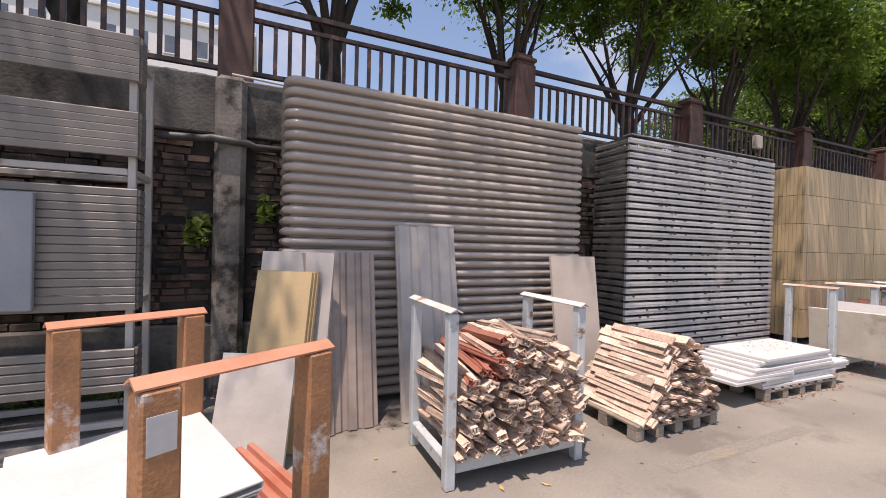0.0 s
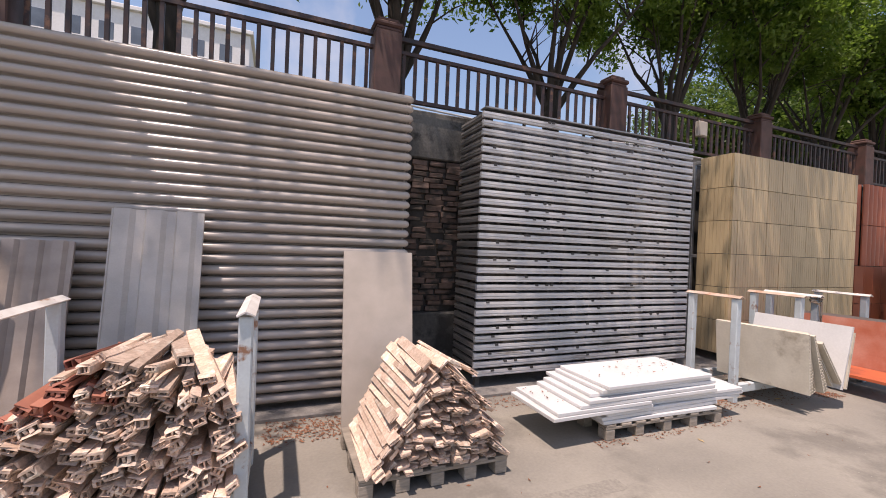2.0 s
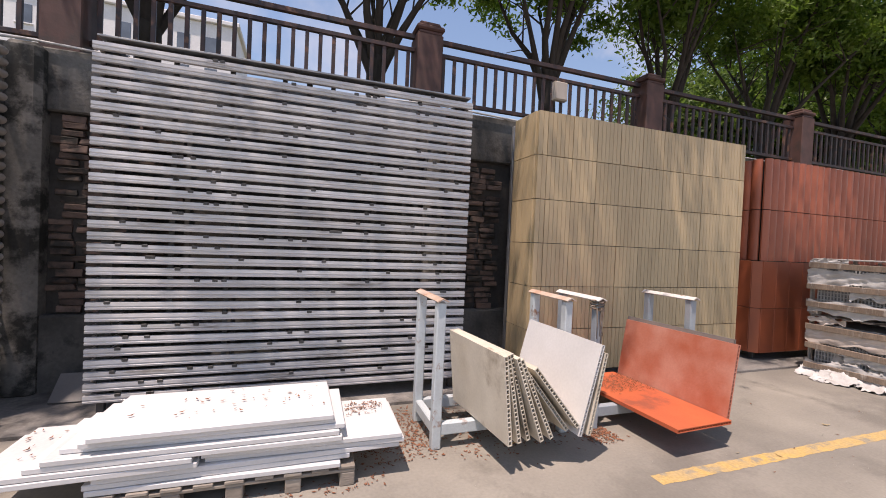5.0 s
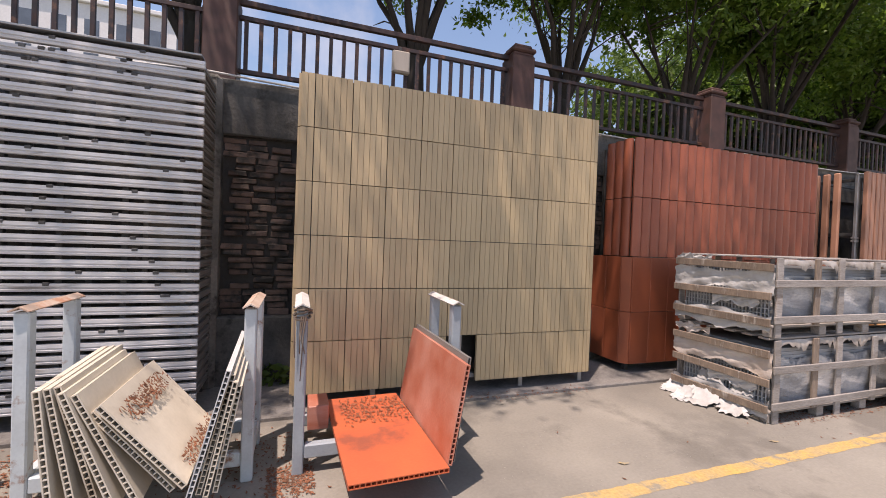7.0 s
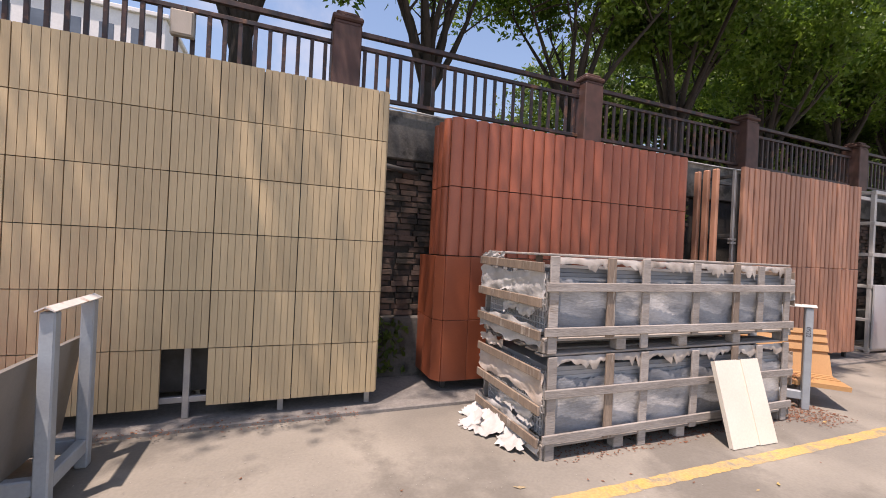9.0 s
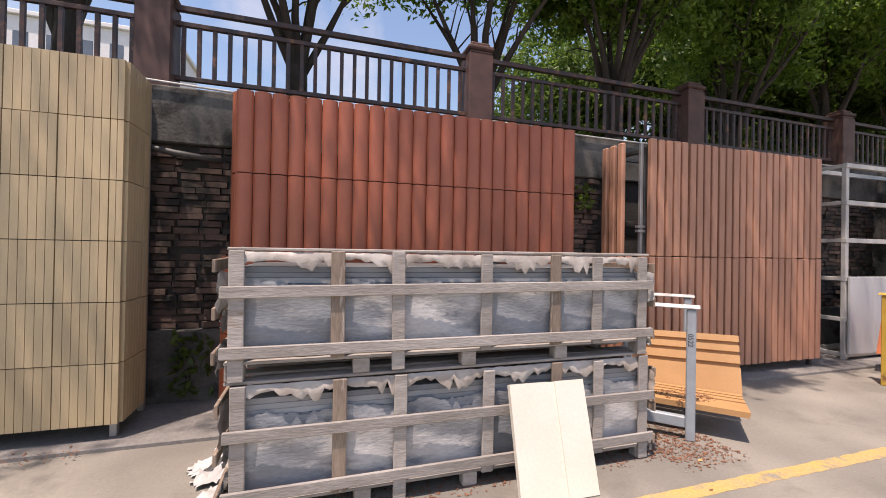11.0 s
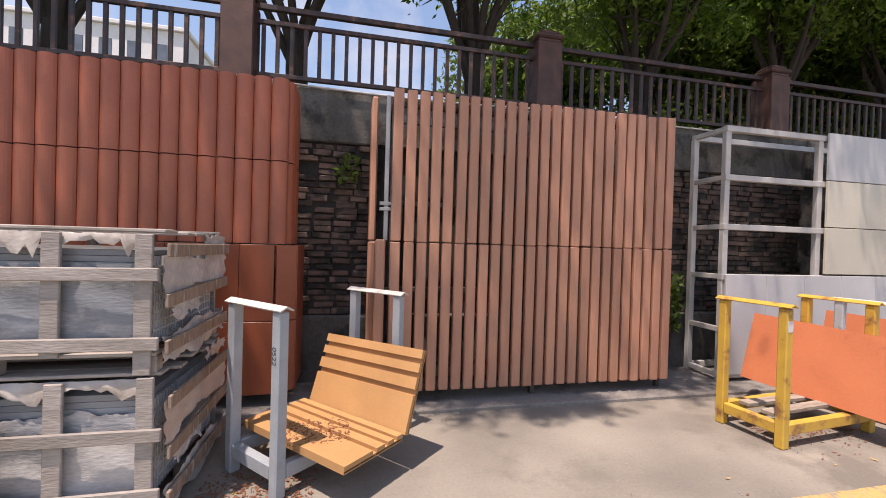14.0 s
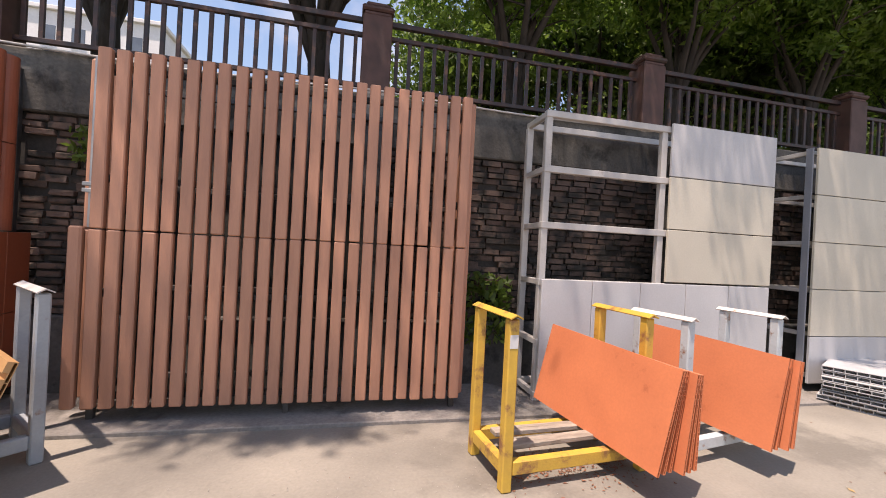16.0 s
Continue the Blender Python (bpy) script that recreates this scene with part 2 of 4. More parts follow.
STACK_GREY = material("packed_grey_board", (0.19, 0.205, 0.22), (0.36, 0.36, 0.36), 0.6, scale=1.6, stretch=(0.7, 1, 3), grain=50, bump=0.15, vary=0.14)
FOIL = material("torn_plastic_film", (0.62, 0.61, 0.60), (0.42, 0.41, 0.40), 0.22, scale=5, grain=25, bump=0.5)
BROWN_FOIL = material("dusty_brown_film", (0.50, 0.40, 0.33), (0.62, 0.56, 0.52), 0.35, scale=4, grain=25, bump=0.5)
PAINT_BLUE = material("pale_blue_steel_paint", (0.50, 0.56, 0.58), (0.42, 0.46, 0.48), 0.5, scale=6, grain=60, bump=0.12, stain=(0.25, 0.13, 0.08), stain_at=0.58, stain_scale=7)
PAINT_GREY = material("blue_grey_steel_paint", (0.33, 0.37, 0.40), (0.27, 0.30, 0.33), 0.5, scale=6, grain=60, bump=0.12, stain=(0.22, 0.13, 0.09), stain_at=0.66, stain_scale=7)
PAINT_YELLOW = material("yellow_steel_paint", (0.60, 0.37, 0.055), (0.48, 0.29, 0.055), 0.5, scale=6, grain=60, bump=0.12, stain=(0.26, 0.12, 0.05), stain_at=0.55, stain_scale=6)
RUST = material("rusty_steel_paint", (0.40, 0.19, 0.085), (0.27, 0.135, 0.07), 0.75, scale=7, grain=70, bump=0.3, stain=(0.52, 0.48, 0.45), stain_at=0.57, stain_scale=5, speck=0.15)
RUST_BAR = material("orange_primer_bar", (0.55, 0.26, 0.16), (0.44, 0.20, 0.12), 0.65, scale=6, grain=50, bump=0.2)
WORN_BAR = material("worn_primer_bar", (0.56, 0.47, 0.40), (0.44, 0.30, 0.22), 0.65, scale=7, grain=50, bump=0.2, stain=(0.42, 0.21, 0.13), stain_at=0.55, stain_scale=6)
WHITE_BAR = material("chipped_pale_bar", (0.66, 0.64, 0.61), (0.5, 0.47, 0.44), 0.55, scale=6, grain=50, bump=0.15, stain=(0.3, 0.16, 0.1), stain_at=0.6, stain_scale=8)
LITTER = material("fallen_leaves", (0.26, 0.10, 0.05), (0.15, 0.065, 0.035), 0.85, scale=9, grain=50, bump=0.2)
FACADE = material("pale_facade", (0.82, 0.81, 0.80), (0.74, 0.73, 0.72), 0.8, scale=0.6, grain=6, bump=0.05)
PANE = material("far_window_pane", (0.16, 0.19, 0.23), (0.11, 0.13, 0.16), 0.15, scale=0.7, grain=8, bump=0.0)
INK = material("dark_ink", (0.06, 0.06, 0.07), rough=0.7, bump=0)


# ---- building blocks ----
MESHES = {}
rng = random.Random(7)


def bm_box(bm, x0, x1, y0, y1, z0, z1, m=None):
    v = [bm.verts.new((x, y, z)) for z in (z0, z1) for y in (y0, y1) for x in (x0, x1)]
    if m is not None:
        for w in v:
            w.co = m @ w.co
    for f in ((0, 2, 3, 1), (4, 5, 7, 6), (0, 1, 5, 4), (2, 6, 7, 3), (0, 4, 6, 2), (1, 3, 7, 5)):
        bm.faces.new([v[i] for i in f])


def to_mesh(bm, name, mat, smooth=False):
    bm.normal_update()
    me = bpy.data.meshes.new(name)
    bm.to_mesh(me)
    bm.free()
    me.materials.append(mat)
    if smooth:
        for p in me.polygons:
            p.use_smooth = True
    return me


def thing(name, x, y, z=0.0, rz=0.0, **tags):
    ob = new(name)
    ob.matrix_basis = pose(x, y, z, 0, 0, rz)
    return tagged(ob, **tags)


def put(name, mesh, parent=None, m=None, label=""):
    ob = new(name, mesh)
    ob.parent = parent
    if m is not None:
        ob.matrix_basis = m
    return tagged(ob, label) if label else ob


def slab(name, parent, mat, x0, x1, y0, y1, z0, z1, bevel=0.004, m=None, label=""):
    """A box with chamfered edges, from its limits in the parent's space."""
    sx, sy, sz = round(x1 - x0, 4), round(y1 - y0, 4), round(z1 - z0, 4)
    key = (sx, sy, sz, bevel, mat.name)
    if key not in MESHES:
        bm = bmesh.new()
        bm_box(bm, -sx / 2, sx / 2, -sy / 2, sy / 2, -sz / 2, sz / 2)
        if bevel:
            bmesh.ops.bevel(bm, geom=bm.edges[:], offset=min(bevel, sx / 3, sy / 3, sz / 3), segments=1, affect='EDGES')
        MESHES[key] = to_mesh(bm, name, mat)
    base = Matrix.Translation(((x0 + x1) / 2, (y0 + y1) / 2, (z0 + z1) / 2))
    return put(name, MESHES[key], parent, base if m is None else m @ base, label)


def profile_x(name, mat, section, length, smooth=False):
    """A section of (y, z) points, closed, drawn out along x and centred on it."""
    bm = bmesh.new()
    a = [bm.verts.new((-length / 2, y, z)) for y, z in section]
    b = [bm.verts.new((length / 2, y, z)) for y, z in section]
    k = len(section)
    for i in range(k):
        bm.faces.new((a[i], b[i], b[(i + 1) % k], a[(i + 1) % k]))
    bm.faces.new(a[::1])
    bm.faces.new(b[::-1])
    bmesh.ops.recalc_face_normals(bm, faces=bm.faces[:])
    return to_mesh(bm, name, mat, smooth)


STEPS = {-1: ((0.0, 0.45), (0.52, 0.66), (0.72, 0.83), (0.89, 1.0)), -2: ((0.0, 0.50), (0.60, 1.0))}


def hollow_board(name, mat, w, l, t, cells, ribs=0):
    """An extruded board with open cells: width x, length y, thickness z, centred; ribs lift strips of its face."""
    kind = rng.randint(0, 3) if name == "profile" else 0
    key = (name, mat.name, w, l, t, cells, ribs, kind)
    if key not in MESHES:
        bm = bmesh.new()
        s = 0.0105 if name == "profile" else min(0.006, t * 0.22)
        bm_box(bm, -w / 2, w / 2, -l / 2, l / 2, -t / 2, -t / 2 + s)
        bm_box(bm, -w / 2, w / 2, -l / 2, l / 2, t / 2 - s, t / 2)
        for i in range(cells + 1):
            x = -w / 2 + (w - s) * i / cells
            bm_box(bm, x, x + s, -l / 2 + 0.001, l / 2 - 0.001, -t / 2 + s, t / 2 - s)
        bm_box(bm, -w / 2 + s, w / 2 - s, -l / 2 + 0.10, l / 2 - 0.10, -t / 2 + s, t / 2 - s)
        if ribs < 0:
            for a, b in STEPS[ribs]:
                bm_box(bm, -w / 2 + w * a, -w / 2 + w * b, -l / 2 - 0.004, l / 2 + 0.004, t / 2, t / 2 + (0.026 if ribs == -1 else 0.009))
        for i in range(ribs):
            x = -w / 2 + w * (i + 0.1) / ribs
            sl = w / ribs
            q = [bm.verts.new((x + sl * u, yy, t / 2 + hh)) for yy in (-l / 2, l / 2) for u, hh in ((-0.06, 0.0), (0.02, 0.026), (0.50, 0.026), (0.66, 0.0))]
            for k in range(3):
                bm.faces.new((q[k], q[k + 1], q[k + 5], q[k + 4]))
            bm.faces.new(q[3::-1])
            bm.faces.new(q[4:])
        if name == "profile":
            jag = random.Random(kind * 7 + int(w * 1000))
            for v in bm.verts:
                v.co += Vector((jag.uniform(-.004, .004), jag.uniform(-.016, .012) if abs(v.co.y) > l / 2 - 0.02 else 0, jag.uniform(-.003, .003)))
        MESHES[key] = to_mesh(bm, name, mat)
    return MESHES[key]


def tube(bm, pts, radii, sides=7):
    rings = []
    for i, p in enumerate(pts):
        d = (pts[min(i + 1, len(pts) - 1)] - pts[max(i - 1, 0)]).normalized()
        u = d.orthogonal().normalized()
        v = d.cross(u)
        rings.append([bm.verts.new(p + radii[i] * (math.cos(2 * math.pi * k / sides) * u + math.sin(2 * math.pi * k / sides) * v)) for k in range(sides)])
    for r, q in zip(rings, rings[1:]):
        for k in range(sides):
            bm.faces.new((r[k], r[(k + 1) % sides], q[(k + 1) % sides], q[k]))
    bm.faces.new(rings[-1])


# ---- large structure ----
WALL_Y, WALL_TOP, POST_Y = 4.42, 3.07, 5.08
POSTS = [-7.75, -4.01, -0.27, 3.45, 7.19, 10.91, 14.64, 18.37, 22.11, 25.85, 29.59, 33.3]


def sheet(name, x0, x1, y0, y1, z, mat):
    bm = bmesh.new()
    v = [bm.verts.new(c) for c in ((x0, y0, z), (x1, y0, z), (x1, y1, z), (x0, y1, z))]
    bm.faces.new(v)
    return put(name, to_mesh(bm, name, mat))


tagged(sheet("ground", -400, 400, -400, 400, 0.0, CONCRETE), "pale worn concrete yard with stains and dust", "ground", kind="structure")
tagged(slab("pavement", None, APRON, -12, 40, 3.53, 4.5, -0.05, 0.035, 0.008), "concrete apron along the wall, shade in its darker colour", "pavement", kind="structure")
tagged(slab("terrace_ground", None, SOIL, -60, 90, 4.75, 120, -0.5, 2.98, 0), "raised earth terrace behind the wall", "ground", kind="structure")

wall = tagged(slab("wall_north", None, WALL_BASE, -12, 40, 4.50, 4.80, -0.3, 2.55, 0), "old brick retaining wall with dark stained mortar", "wall", kind="structure")
tagged(slab("wall_beam", None, WALL_CONC, -12, 40, 4.44, 4.86, 2.52, WALL_TOP, 0.015), "weathered concrete ring beam on the retaining wall", "wall", kind="structure")
tagged(slab("wall_plinth", None, WALL_CONC, -12, 40, 4.40, 4.60, -0.05, 0.72, 0.02), "stained concrete plinth of the retaining wall", "wall", kind="structure")
for i, x in enumerate(POSTS):
    tagged(slab("wall_pilaster", None, PILASTER, x - 0.135, x + 0.135, 4.33, 4.56, 0.0, WALL_TOP - 0.003, 0.045), "flaking rendered concrete pilaster on the wall", "pilaster", "wall pilasters", "structure")


def worn_line(name, x0, x1, y, w):
    """A painted line with broken edges."""
    bm = bmesh.new()
    n = int((x1 - x0) / 0.05)
    prev = None
    for i in range(n + 1):
        x = x0 + (x1 - x0) * i / n
        a, b = y - w / 2 + rng.uniform(-0.006, 0.006), y + w / 2 + rng.uniform(-0.006, 0.006)
        cur = (bm.verts.new((x, a, 0.0015)), bm.verts.new((x, b, 0.0015)))
        if prev:
            bm.faces.new((prev[0], cur[0], cur[1], prev[1]))
        prev = cur
    return put(name, to_mesh(bm, name, YELLOW_LINE))


tagged(worn_line("road_marking", 8.0, 34, 1.93, 0.11), "worn yellow painted line on the concrete", "road marking", kind="structure")
FADED = material("faded_yellow_line", (0.31, 0.235, 0.14), (0.25, 0.215, 0.165), 0.85, scale=4, grain=50, stain=(0.225, 0.205, 0.175), stain_at=0.36, stain_scale=3, speck=0.15)
old_line = worn_line("road_marking", 2.6, 4.4, 1.93, 0.12)
old_line.data.materials[0] = FADED
tagged(old_line, "faded yellow painted line on the concrete", "road marking", kind="structure")


# ---- fence on the wall ----
def fence_post(x):
    p = thing("fence_post", x, POST_Y, 2.98, label="brown tiled square fence post with a stepped cap", category="post", group="fence posts")
    slab("shaft", p, POST, -0.17, 0.17, -0.17, 0.17, 0, 1.18, 0.012)
    slab("neck", p, POST, -0.155, 0.155, -0.155, 0.155, 1.18, 1.22, 0.008)
    slab("cap", p, POST, -0.185, 0.185, -0.185, 0.185, 1.22, 1.285, 0.02)
    slab("cap_top", p, POST, -0.14, 0.14, -0.14, 0.14, 1.285, 1.34, 0.03)


def fence_panel(x0, x1):
    p = thing("fence", (x0 + x1) / 2, POST_Y, 2.98, label="dark painted steel fence panel with upright bars", category="fence", group="fence panels")
    h = (x1 - x0) / 2 - 0.17
    for z, d in ((1.17, 0.03), (1.0, 0.025), (0.40, 0.025)):
        slab("rail", p, FENCE, -h, h, -d, d, z - d, z + d, 0.004)
    n = 22
    for i in range(n):
        x = -h + (i + 0.5) * 2 * h / n
        slab("bar", p, FENCE, x - 0.022, x + 0.022, -0.016, 0.016, 0.40, 0.98, 0.003)
    return p


for x in POSTS:
    fence_post(x)
first_panel = fence_panel(POSTS[0], POSTS[1])
for a, b in zip(POSTS[1:], POSTS[2:]):
    copy_thing(first_panel, pose((a + b) / 2, POST_Y, 2.98))


# ---- trees ----
def tree_meshes(seed, leaves, spread=3.1, top=5.6, leaf=0.108, reach=60, low=1.0, front=-9.0, over=0, bough=0):
    """Trunk with a forked bundle of steep limbs and a ragged crown; base at the origin."""
    r = random.Random(seed)
    bm, wash, ends = bmesh.new(), bmesh.new(), []
    lean = Vector((r.uniform(-0.08, 0.08), r.uniform(-0.08, 0.05), 0))
    z0 = r.uniform(1.0, 1.25)
    pts = [Vector((0, 0, -0.2)), Vector((0, 0, 0.25)), lean * 0.6 + Vector((0, 0, 0.62))]
    tube(wash, pts, [0.18, 0.155, 0.143], 9)
    tube(bm, [lean * 0.55 + Vector((0, 0, 0.58)), lean * 0.8 + Vector((0, 0, 0.85)), lean + Vector((0, 0, z0 + 0.1))], [0.145, 0.14, 0.125], 9)
    fork = lean + Vector((0, 0, z0))
    count = r.randint(8, 10)
    for i in range(count):
        a = 2 * math.pi * (i + r.uniform(-0.3, 0.3)) / count
        out = r.uniform(0.35, 1.0) * 1.45
        up = r.uniform(1.6, 3.0)
        tip = fork + Vector((math.cos(a) * out, math.sin(a) * out - 0.25, up))
        start = fork + Vector((math.cos(a) * 0.05, math.sin(a) * 0.05, r.uniform(-0.3, 0.05)))
        mid = start.lerp(tip, 0.45) + Vector((r.uniform(-.12, .12), r.uniform(-.12, .12), 0.12))
        m1 = start.lerp(mid, 0.5) + Vector((r.uniform(-.05, .05), r.uniform(-.05, .05), 0.05))
        tube(bm, [start, m1, mid, tip], [r.uniform(0.06, 0.09), 0.052, 0.036, 0.012], 6)
        for k in range(5):
            f = r.uniform(0.3, 1.0)
            b0 = mid.lerp(tip, f) if k > 1 else m1.lerp(mid, f)
            b1 = b0 + Vector((r.uniform(-0.75, 0.75), r.uniform(-0.75, 0.6), r.uniform(0.15, 0.9)))
            tube(bm, [b0, b0.lerp(b1, 0.5) + Vector((0, 0, 0.06)), b1], [0.017, 0.012, 0.004], 4)
            ends.append(b1)
        ends.append(tip)
    clumps = []
    for e in ends:
        if e.z < fork.z + low:
            continue
        for _ in range(2):
            clumps.append((e + Vector((r.gauss(0, 0.28), r.gauss(0, 0.28), r.gauss(0.1, 0.22))), r.uniform(0.22, 0.46)))
    for _ in range(70):
        a, q = r.uniform(0, 2 * math.pi), math.sqrt(r.random()) * spread
        zz = fork.z + low + 0.45 + (top - fork.z) * r.random() * (1.05 - 0.55 * q / spread)
        clumps.append((Vector((math.cos(a) * q, math.sin(a) * q - 0.85, zz)), r.uniform(0.28, 0.55)))
    for _ in range(reach):
        clumps.append((Vector((r.uniform(-1.7, 1.7), r.uniform(-3.5, -1.3), fork.z + r.uniform(1.9, 3.3))), r.uniform(0.3, 0.5)))
    clumps = [c for c in clumps if c[0].y > front]
    for _ in range(over):
        clumps.append((Vector((r.uniform(-1.5, 1.5), r.uniform(-3.6, -2.45), r.uniform(3.5, 4.9))), r.uniform(0.28, 0.45)))
    if bough:
        tip = Vector((-1.2, -4.2, 4.2))
        tube(bm, [fork, fork.lerp(tip, 0.45) + Vector((0, 0, 0.5)), tip], [0.07, 0.045, 0.012], 6)
    for _ in range(bough):
        clumps.append((Vector((r.uniform(-1.8, -0.6), r.uniform(-4.1, -3.7), r.uniform(3.9, 4.4))), r.uniform(0.2, 0.3)))
    g = np.random.default_rng(seed)
    pick = g.integers(0, len(clumps), leaves)
    cen = np.array([tuple(c[0]) for c in clumps])[pick]
    rad = np.array([c[1] for c in clumps])[pick]
    pos = cen + g.normal(0, 0.55, (leaves, 3)) * rad[:, None] * np.array([1, 1, 0.7])
    along = g.normal(0, 1, (leaves, 3)) + np.array([0, 0, -0.35])
    along /= np.linalg.norm(along, axis=1)[:, None]
    side = np.cross(along, g.normal(0, 1, (leaves, 3)))
    side /= np.linalg.norm(side, axis=1)[:, None] + 1e-9
    size = g.uniform(0.65, 1.25, leaves)[:, None] * leaf
    up = np.cross(side, along)
    v = np.stack([pos - along * size * 0.6, pos + side * size * 0.26 + up * size * 0.07, pos + along * size * 0.6, pos - side * size * 0.26 + up * size * 0.07], 1).reshape(-1, 3)
    idx = np.arange(leaves * 4).reshape(-1, 4)
    crown = bpy.data.meshes.new("crown")
    crown.from_pydata(v.tolist(), [], np.concatenate([idx[:, [0, 1, 2]], idx[:, [0, 2, 3]]]).tolist())
    return to_mesh(bm, "limbs", BARK, True), to_mesh(wash, "trunk", LIMEWASH, True), crown


def tree(kit, x, y, z, turn, size, leaf_mat, group, label):
    t = thing("tree", x, y, z, turn, label=label, category="tree", group=group)
    t.scale = (size, size, size)
    put("limbs", kit[0], t)
    put("trunk", kit[1], t)
    c = kit[2] if leaf_mat is LEAF else kit[3]
    put("crown", c, t)
    return t


KITS, AIRY = [], []
for s in (3, 11, 23):
    limbs, trunk, crown = tree_meshes(s, 28000, reach=18, front=-2.9, over=14)
    crown.materials.append(LEAF)
    dark = tree_meshes(s + 1, 9000, 2.7, 5.0, 0.17, 0)[2]
    dark.materials.append(LEAF_DARK)
    KITS.append((limbs, trunk, crown, dark))
    limbs, trunk, crown = tree_meshes(s + 2, 24000, low=1.65, reach=0, front=-1.7, over=17)
    crown.materials.append(LEAF)
    AIRY.append((limbs, trunk, crown, dark))
limbs, trunk, crown = tree_meshes(31, 30000, low=1.5, reach=0, front=-2.0, over=16, bough=7)
crown.materials.append(LEAF)
WIDE = (limbs, trunk, crown, AIRY[0][3])
for i, x in enumerate((-4.9, -2.0, 0.9, 3.82, 6.72, 9.67, 12.28, 15.15, 17.72, 20.55, 23.4, 26.2, 29.0)):
    tree(WIDE if x == 17.72 else (AIRY if x < 16 else KITS)[i % 3], x, 6.0, 2.98, rng.uniform(-9, 9), 1.0 + 0.03 * (i % 3), LEAF, "row of trees above the wall",
         "forked street tree with limewashed trunk and green crown")
for i in range(18):
    x, y = 23.4 + (i // 9) * 3.0 + (i % 9) * 2.9 + rng.uniform(-.8, .8), 9.0 + (i // 9) * 3.4 + rng.uniform(-.7, .7)
    tree(KITS[i % 3], x, y, 2.9, rng.uniform(0, 360), rng.uniform(1.15, 1.5), LEAF_DARK, "dense trees behind the fence", "dark green tree in the dense planting")
for x, y in ((22.0, 11.8), (22.6, 14.5)):
    tree(KITS[1], x, y, 2.9, 40 * x, 1.3, LEAF_DARK, "dense trees behind the fence", "dark green tree in the dense planting")
hedge_rng = np.random.default_rng(5)


def hedge(name, x0, x1, y0, y1, z0, z1, n, size, mat):
    pos = hedge_rng.uniform((x0, y0, 0), (x1, y1, 1), (n, 3))
    lump = 0.75 + 0.25 * np.sin(pos[:, 0] * 2.1) * np.cos(pos[:, 0] * 0.83 + 1)
    pos[:, 2] = z0 + pos[:, 2] * (z1 - z0) * lump
    a = hedge_rng.normal(0, 1, (n, 3))
    a /= np.linalg.norm(a, axis=1)[:, None]
    b = np.cross(a, hedge_rng.normal(0, 1, (n, 3)))
    b /= np.linalg.norm(b, axis=1)[:, None]
    v = np.stack([pos - a * size * .6, pos + b * size * .28, pos + a * size * .6, pos - b * size * .28], 1).reshape(-1, 3)
    me = bpy.data.meshes.new(name)
    me.from_pydata(v.tolist(), [], np.arange(n * 4).reshape(-1, 4).tolist())
    me.materials.append(mat)
    return put(name, me)


tagged(hedge("undergrowth", 22.6, 46, 7.4, 9.5, 2.95, 5.8, 16000, 0.14, LEAF_DARK), "dense dark undergrowth behind the fence", "bushes", kind="stuff")
tagged(hedge("bush", 19.4, 23.0, 9.0, 10.2, 2.95, 4.7, 4000, 0.12, LEAF_SUNLIT), "yellow-green bush behind the fence, sunlight in its leaf colour", "bush", kind="stuff")


# ---- far pale building ----
def far_building(x0, x1, y, storeys):
    b = thing("apartment_building", (x0 + x1) / 2, y, 2.98, label="pale distant apartment building with rows of windows", category="building")
    h, w = storeys * 3.0 + 1, (x1 - x0) / 2
    slab("wall", b, FACADE, -w, w, 0, 9, 0, h, 0.05)
    slab("roof", b, FACADE, -w - 0.3, w + 0.3, -0.3, 9.3, h, h + 0.4, 0.05)
    for s in range(storeys):
        for k in range(int(w * 2 / 2.4)):
            x = -w + 0.7 + k * 2.4
            slab("window", b, PANE, x, x + 1.1, -0.05, 0.02, s * 3 + 1.0, s * 3 + 2.6, 0.02)
            slab("sill", b, FACADE, x - 0.1, x + 1.2, -0.14, -0.002, s * 3 + 0.86, s * 3 + 0.96, 0.01)


far_building(-26, -1, 46, 6)


# ---- display units along the wall ----
FRONT, BACK = 3.72, 4.30


def unit_frame(p, w, d, mat, xs, zs, z0=0.0, s=0.05):
    """Tube frame of a display unit, just behind its cladding; local origin at the front left foot."""
    for x in xs:
        for y in (0.06, d - s):
            slab("post", p, mat, x - s / 2, x + s / 2, y, y + s, z0, zs[-1], 0.004)
    for z in zs:
        for y in (0.06, d - s):
            slab("rail", p, mat, xs[0] + s / 2, xs[-1] - s / 2, y + 0.004, y + s - 0.004, z - s, z - 0.001, 0.004)
        for x in (xs[0], xs[-1]):
            slab("rail", p, mat, x - s / 2 + 0.004, x + s / 2 - 0.004, 0.06 + s, d - s, z - s, z - 0.001, 0.004)


